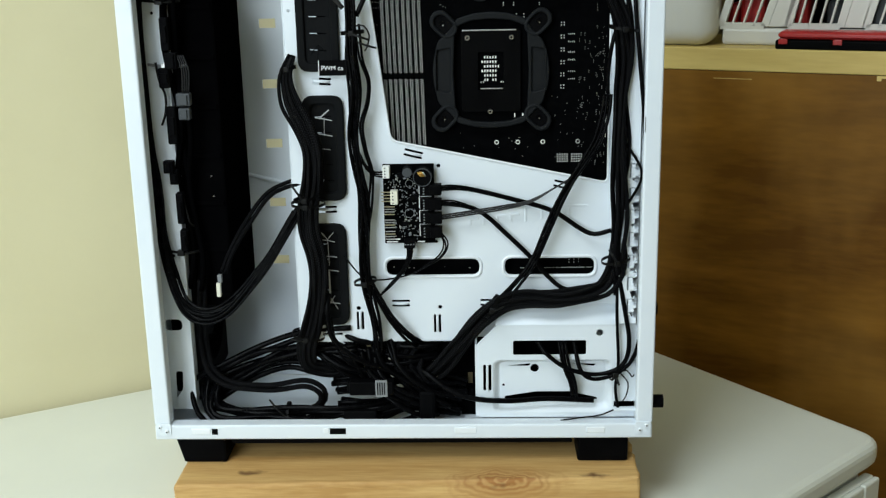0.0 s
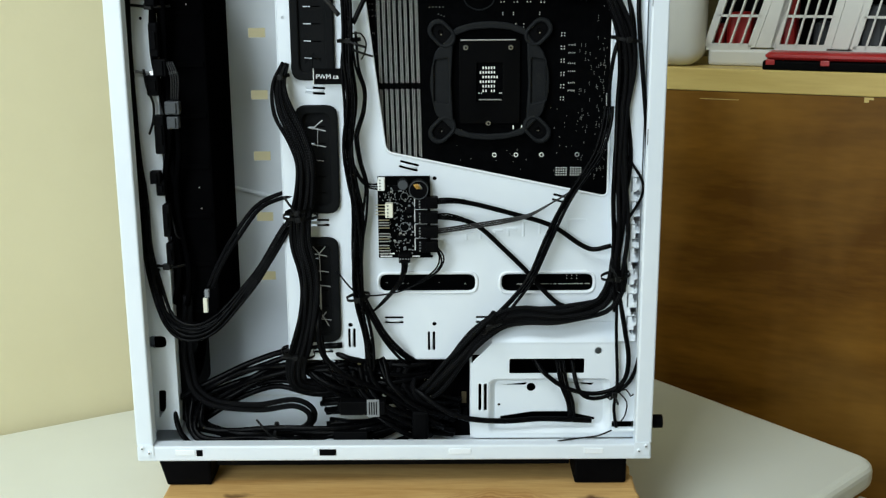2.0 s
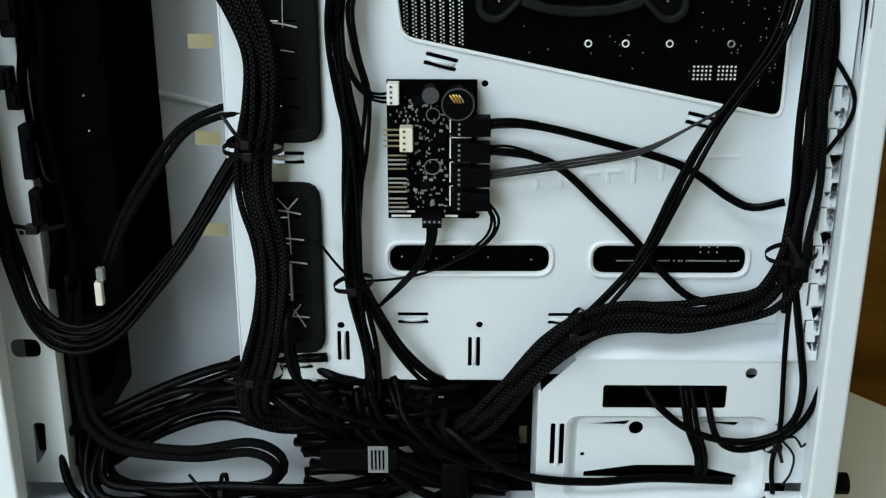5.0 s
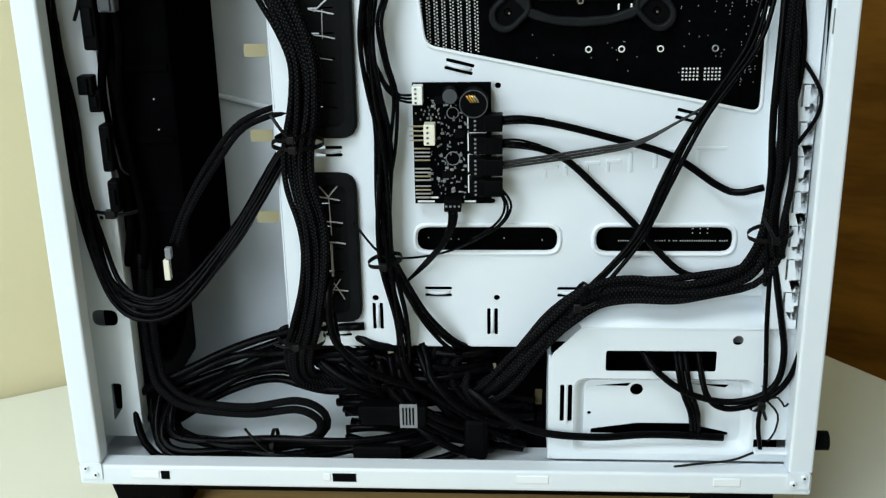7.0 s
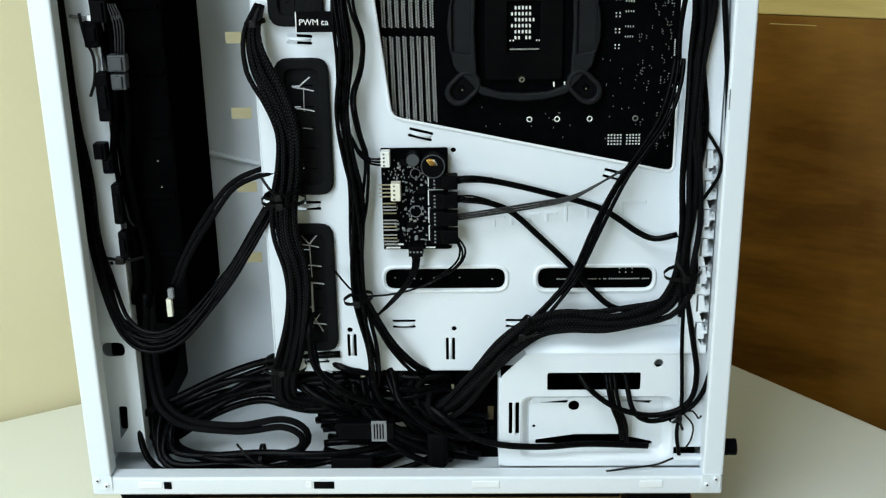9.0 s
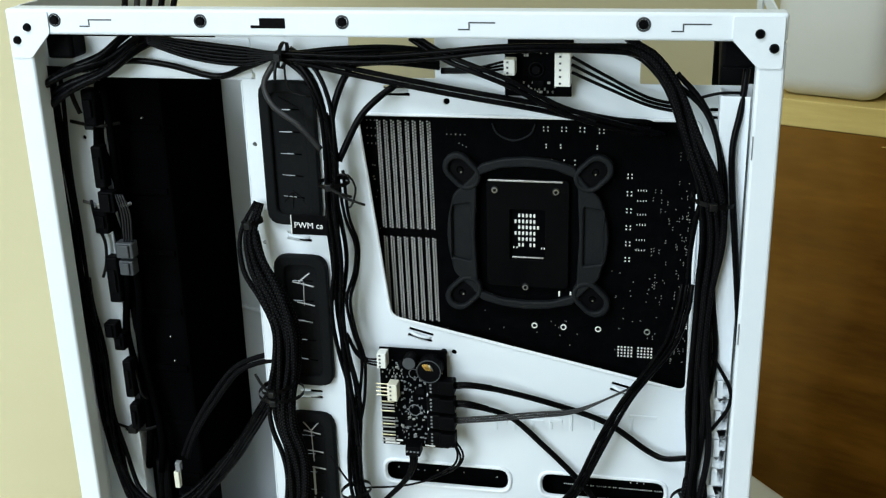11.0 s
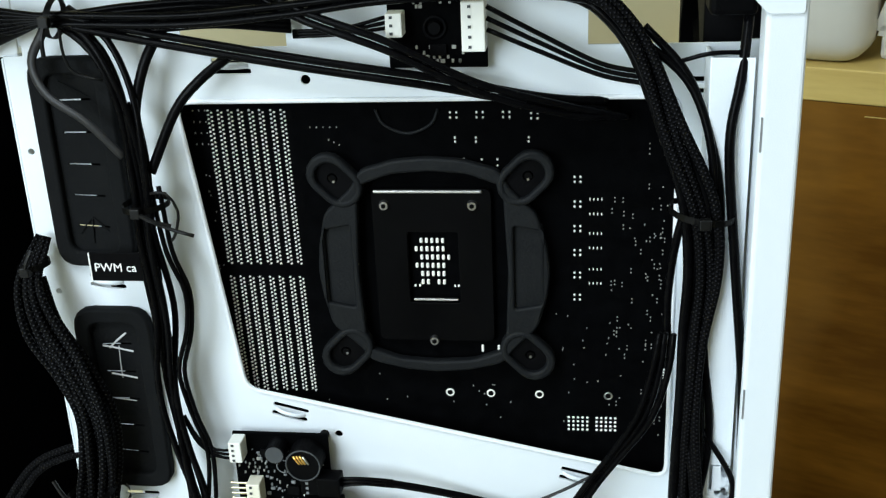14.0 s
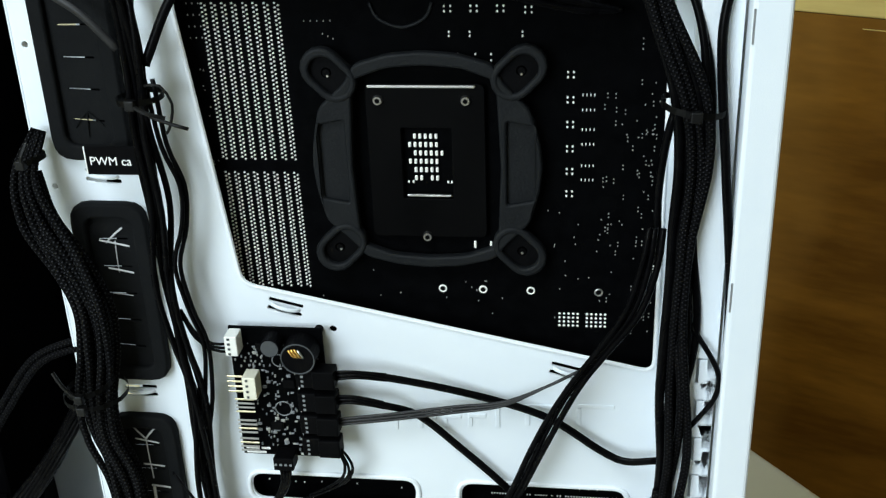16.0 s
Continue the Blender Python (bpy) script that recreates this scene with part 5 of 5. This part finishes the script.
bundle("front_fan_cable", "sleeved black cables arching into the tray", [(-186, 30, 176), (-178, 30, 195), (-166, 30, 216), (-147, 30, 240), (-130, 30, 249), (-116, 32, 252)], 30, 2, 1.7, SLEEVE_FINE, 2.2, 0.5, 0.4, 43, "sleeved_wire")
plug_ob = thing("cable_plug", "small white cable plug hanging among black cables", "plug", (-0.188, 0.024, 0.166))
part("body", box(-191, -187.5, 20, 24, 158, 170, 0.6), CREAM_PLASTIC, plug_ob)
part("body", box(-189.5, -186, 20, 24, 170.3, 177, 0.6), LABEL_GREY, plug_ob)
for x0, x1, z0, z1, mat, lab in ((-219, -209, 345, 358, PLASTIC, "black fan plug tied to the column"), (-212, -201, 316, 326, GREY_PLASTIC, "grey fan plug hanging from its wires"),
                                 (-211, -202, 305, 314.5, GREY_PLASTIC, "grey fan plug hanging from its wires"), (-227, -219, 262, 272, PLASTIC, "black clip on the column edge")):
    f = thing("fan_plug", lab, "plug", ((x0 + x1) / 2 * MM, 0.026, (z0 + z1) / 2 * MM), "fan plugs")
    part("body", box(x0, x1, 22, 30, z0, z1, 0.8), mat, f)
    part("latch", box(x0 + 2, x1 - 2, 20.4, 22, z0 + 1, z1 - 1, 0.4), mat, f)
for k in range(4):
    cable("fan_wire", "thin fan wire to a hanging plug", [(-209 + 1.5 * k, 25, 356), (-206 + 1.8 * k, 24, 344), (-207 + 1.6 * k, 25, 326)], 25, 0.6, RIBBON, 1.0, 6, "fan wires")
bundle("column_cable", "black cables hung behind the column's edge", [(-218, 38, 425), (-217, 36, 390), (-214, 35, 350), (-211, 35, 300), (-213, 36, 262), (-211, 37, 225), (-210, 38, 190), (-213, 40, 160)], 24, 3, 2.4, MATTE, 1.6, 1.0, 1.0, 45)
for k, (x, z, w, h) in enumerate(((-219, 408, 8, 22), (-218, 372, 7, 26), (-221, 338, 9, 16), (-218, 300, 8, 30), (-220, 258, 7, 12), (-217, 232, 6, 26), (-216, 205, 6, 18))):
    clip = thing("fan_connector", "black connector tucked beside the front column", "connector", (x * MM, 0.03, z * MM), "tucked connectors")
    part("body", box(x - w / 2, x + w / 2, 25, 33.6, z - h / 2, z + h / 2, 1.2), PLASTIC, clip)
    part("latch", box(x - w / 2 + 1.5, x + w / 2 - 1.5, 23.4, 24.9, z - h / 4, z + h / 4, 0.4), PLASTIC, clip)
cable("loose_wire", "thin loose black wire on the column", [(-216, 31, 242), (-213, 30, 230), (-211, 29, 220), (-208, 31, 216)], 30, 0.8, TIE)
cable("loose_wire", "thin kinked black wire in the rim channel", [(-228, 30, 350), (-226, 29, 336), (-222, 29, 324), (-223, 29, 310), (-227, 30, 300)], 29, 1.0, TIE)
cable("loose_wire", "short black strap in the rim channel", [(-231, 28, 422), (-229, 28, 412), (-226, 28, 404)], 28, 1.4, TIE)

# the heap on the case floor
LOOP = [(-207, 38, 168), (-210, 40, 142), (-211, 42, 118), (-208, 38, 100), (-203, 32, 88), (-186, 26, 78), (-152, 22, 76), (-122, 22, 81), (-108, 24, 72), (-112, 28, 58), (-137, 32, 49), (-172, 34, 47), (-204, 36, 52)]
bundle("looped_cable", "black sleeved cable coiled on the case floor", LOOP, 30, 2, 2.4, SLEEVE_FINE, 1.7, 0.6, 0.4, 51, "sleeved_wire")
bundle("looped_cable", "black cables piled along the bottom rail", [(-208, 48, 80), (-209, 38, 62), (-200, 27, 50), (-170, 20, 46), (-130, 20, 47), (-95, 22, 48), (-60, 26, 52), (-30, 34, 60)], 24, 7, 2.4, CABLE, 1.5, 1.3, 1.0, 52)
bundle("looped_cable", "black cables running to the front of the floor", [(-80, 34, 118), (-110, 36, 112), (-140, 38, 104), (-172, 40, 94), (-204, 44, 78), (-222, 50, 62)], 36, 6, 2.5, CABLE, 1.6, 1.2, 1.0, 53)
bundle("looped_cable", "black cables running to the front of the floor", [(-70, 40, 104), (-100, 42, 92), (-135, 44, 96), (-170, 46, 82), (-205, 50, 64)], 40, 5, 2.5, CABLE, 1.6, 1.1, 0.9, 54)
bundle("looped_cable", "black cables tumbling under the tray", [(-110, 42, 116), (-92, 36, 104), (-72, 34, 96), (-44, 34, 92), (-10, 40, 96)], 36, 9, 2.5, CABLE, 1.5, 1.5, 1.2, 55)
bundle("looped_cable", "black cables tumbling under the tray", [(-100, 52, 62), (-70, 44, 66), (-40, 36, 72), (-12, 36, 66), (10, 44, 60)], 40, 10, 2.6, CABLE, 1.5, 1.6, 1.2, 56)
bundle("looped_cable", "black sleeved cables leaving the power supply", [(-5, 42, 64), (-24, 30, 74), (-36, 28, 92), (-30, 36, 108), (-10, 48, 110)], 34, 7, 2.3, SLEEVE_FINE, 1.5, 1.4, 1.0, 57, "sleeved_wire")
bundle("looped_cable", "black cables heaped before the power supply", [(-66, 30, 110), (-58, 26, 92), (-42, 24, 78), (-24, 26, 64), (-8, 34, 50)], 28, 9, 2.4, CABLE, 1.5, 1.5, 1.2, 58)
cable("tail_cable", "black cable drooping below the third grommet", [(-98, 20, 160), (-99, 14, 149), (-96, 13, 125), (-79, 14, 107), (-57, 22, 93), (-40, 30, 84)], 14, 2.4, CABLE)
cable("thin_cable", "thin black wire drooping below the grommet", [(-97, 18, 140), (-92, 16, 112), (-80, 16, 98), (-62, 20, 93)], 16, 1.0, CABLE)
bundle("slanting_cable", "black cables slanting off the cable trunk", [(-66, 18, 176), (-58, 18, 159), (-47, 18, 138), (-34, 22, 121), (-24, 34, 110)], 18, 3, 1.35, CABLE, 1.7, 0.6, 0.5, 59)
drive_plug = thing("drive_plug", "black drive power plug with a grey label on the heap", "plug", (-0.065, 0.02, 0.08))
part("body", box(-84, -47, 14, 24, 72, 84, 1), PLASTIC, drive_plug)
lab = part("label_plate", box(-62, -52, 13.5, 13.95, 71, 86, 0.2), LABEL_GREY, drive_plug, "grey paper label")
for k in range(4):
    part("printed_bar", box(-60.5 + 1.9 * k, -59.6 + 1.9 * k, 13.2, 13.45, 73, 84), PLASTIC, lab)
part("cap", box(-86, -80, 15, 23, 75, 83, 0.8), PLASTIC, drive_plug)
second = thing("drive_plug", "black plug lying on the case floor", "plug", (-0.075, 0.02, 0.055))
part("body", box(-90, -62, 14, 22, 50, 58, 1), PLASTIC, second)
pole = thing("drive_plug", "black plug hanging beside the bay", "plug", (-0.02, 0.02, 0.06))
part("body", box(-26, -12, 18, 30, 48, 74, 3), PLASTIC, pole)

# cables below the top rail
for k, dz in enumerate((-5, -3.2, -1.4, 0.4, 2.2, 4.0)):
    cable("top_cable", "thin black cable gathered under the top rail", [(-180, 26, 449 + dz * 0.4), (-150, 22, 444 + dz), (-120, 19, 441.5 + dz), (-96, 17, 442 + dz * 0.3), (-66, 18, 442 + dz), (-36, 20, 443 + dz), (-9, 24, 440 + dz)],
          20, 1.15, CABLE, 1.0, 8, "top cables")
for k, dz in enumerate((-1.6, 1.6)):
    cable("top_cable", "black cable slanting from the tie to the board", [(-90, 16, 441 + dz), (-53, 18, 433 + dz), (-3, 20, 423.5 + dz), (43, 21, 416 + dz), (82, 24, 408 + dz), (104, 30, 405 + dz)], 20, 1.5, CABLE, 1.0, 8, "top cables")
    cable("top_cable", "black cable slanting under the controller board", [(-24, 20, 453 + dz), (-2, 14, 442 + dz), (28, 12, 431 + dz), (58, 14, 416 + dz), (90, 22, 405 + dz), (112, 32, 400)], 16, 1.4, CABLE, 1.0, 8, "top cables")
    cable("top_cable", "black cable along the top rail to the rear", [(-98, 16, 442 + dz), (-48, 15, 441 + dz), (-8, 14, 444 + dz), (28, 12, 448 + dz * 0.7), (72, 11, 449 + dz * 0.7), (98, 12, 447 + dz), (114, 12, 436)], 14, 1.5, CABLE, 1.0, 8, "top cables")
bundle("top_corner_cable", "thick black cables bending round the top front corner", [(-240, 12, 418), (-222, 14, 428), (-200, 18, 436), (-185, 24, 447), (-176, 34, 452)], 16, 4, 2.4, CABLE, 1.6, 0.8, 0.6, 61)
cable("top_cable", "thin black ribbon sagging under the top rail", [(-239, 20, 432), (-218, 24, 431), (-190, 26, 436), (-166, 26, 434), (-138, 26, 428), (-119, 22, 434), (-99, 18, 442)], 24, 0.9, CABLE, 2.0, 8, "top cables")
for k in range(3):
    cable("controller_wire", "thin black wire from the controller to the rear", [(62, 19, 443 - 4 * k), (81, 18, 433 - 3 * k), (102, 16, 423 - 2 * k), (120, 14, 420 - 2 * k)], 20, 0.9, CABLE, 1.0, 6, "controller wires")
    cable("controller_wire", "thin black wire into the controller's small plug", [(27, 20, 436 + 2 * k), (10, 20, 434 + k), (-8, 22, 433 + k)], 20, 0.7, CABLE, 1.0, 6, "controller wires")
cable("flat_cable", "flat black cable slanting over the tray", [(-32, 22, 427), (-44, 18, 418), (-54, 17, 407), (-66, 16, 384)], 20, 1.0, CABLE, 1.9)
cable("flat_cable", "flat grey-black cable looping over the first grommet", [(-100, 18, 438), (-107, 18, 426), (-102, 16, 414), (-88, 15, 404), (-76, 16, 390)], 16, 0.9, RIBBON, 2.0)
cable("flat_cable", "flat black cable dropping beside the tray cutout", [(-58, 22, 436), (-64, 18, 424), (-69, 17, 408), (-71, 17, 390)], 18, 1.0, CABLE, 2.0)
cable("thin_cable", "thin black wire over the grommet edge", [(-95, 20, 442), (-95, 20, 428), (-92, 21, 421), (-82, 22, 418)], 20, 0.6, TIE)
cable("thin_cable", "thin black wire along the rear corner", [(128, 14, 424), (138, 12, 427), (150, 13, 427)], 13, 0.8, CABLE)
for k in range(5):
    cable("roof_cable", "black cable standing out above the case top", [(-200 + 7 * k, 40, 448), (-206 + 8 * k, 62, 470), (-214 + 9 * k, 66, 490)], 60, 1.9, CABLE if k != 1 else RIBBON, 1.0, 8, "roof cables")

# zip ties
for x, z, y, w, turn, tail, tt in ((-95, 442, 18, 14, 80, 12, 260), (-69, 372, 14, 17, 4, 14, -20), (-110, 238, 14, 26, 0, 0, 0), (-117, 124, 22, 26, -10, 12, 170), (137, 372, 8, 22, -8, 0, 0), (135, 190, 10, 22, 10, 14, 120),
                                   (36, 151, 12, 20, 60, 10, 20), (136, 94, 9, 14, 60, 8, -70), (-67, 172, 16, 18, 10, 0, 0), (-121, 345, 18, 12, 10, 10, 65), (-138, 52, 26, 18, 90, 22, 130), (-111, 243, 12, 20, 12, 16, 125)):
    zip_tie(x, z, y, w, turn, None, tail, tt)
for x, z, mat in ((-220, 397, TIE), (-219, 347, LABEL_GREY), (-219, 194, TIE)):
    t = thing("zip_tie", "zip tie through a column hole holding fan cables", "zip tie", (x * MM, 0.03, z * MM), "zip ties")
    part("strap", tube(smooth_path([(x - 16, 33, z + 1), (x - 4, 30, z), (x + 6, 30, z - 0.5), (x + 14, 36, z)], 3), 0.7, 6, 1.6), mat, t)
    part("head", box(x - 4, x + 2, 26.5, 31, z - 2.4, z + 2.4, 0.6), TIE if mat is TIE else STEEL, t)
loop_wire = cable("loose_tie_tail", "thin black tie tail curling over the tray", [(-66, 12, 377), (-60, 12, 377), (-56, 12, 370), (-58, 12, 361), (-60, 12, 358)], 12, 0.6, TIE, 1.0, 6, "", "zip tie")
cable("loose_tie_tail", "straight black tie tail over the tray", [(-66, 12, 365), (-58, 12, 362), (-51, 12, 360)], 12, 0.8, TIE, 1.0, 6, "", "zip tie")

# printed flag on the fan cables
flag = thing("cable_label", "black printed cable flag with white letters", "label", (-0.086, 0.017, 0.345))
part("flag", box(-96.5, -68, 16.2, 17.0, 339, 351, 0.3), PLASTIC, flag)
part("flag_edge", box(-96.9, -96.4, 16.0, 17.1, 339.2, 350.8), INK_WHITE, flag)
text = bpy.data.curves.new("letters", "FONT")
text.body, text.size, text.extrude = "PWM ca", 0.0050, 0.00008
tmp = new("letters_tmp", text)
me = bpy.data.meshes.new_from_object(tmp.evaluated_get(bpy.context.evaluated_depsgraph_get()))
bpy.data.objects.remove(tmp)
bm = bmesh.new()
bm.from_mesh(me)
bm.transform(Matrix.Translation((-0.0950, 0.0160, 0.3432)) @ Matrix.Rotation(radians(90), 4, "X"))
part("letters", bm, INK_WHITE, flag, "white letters")
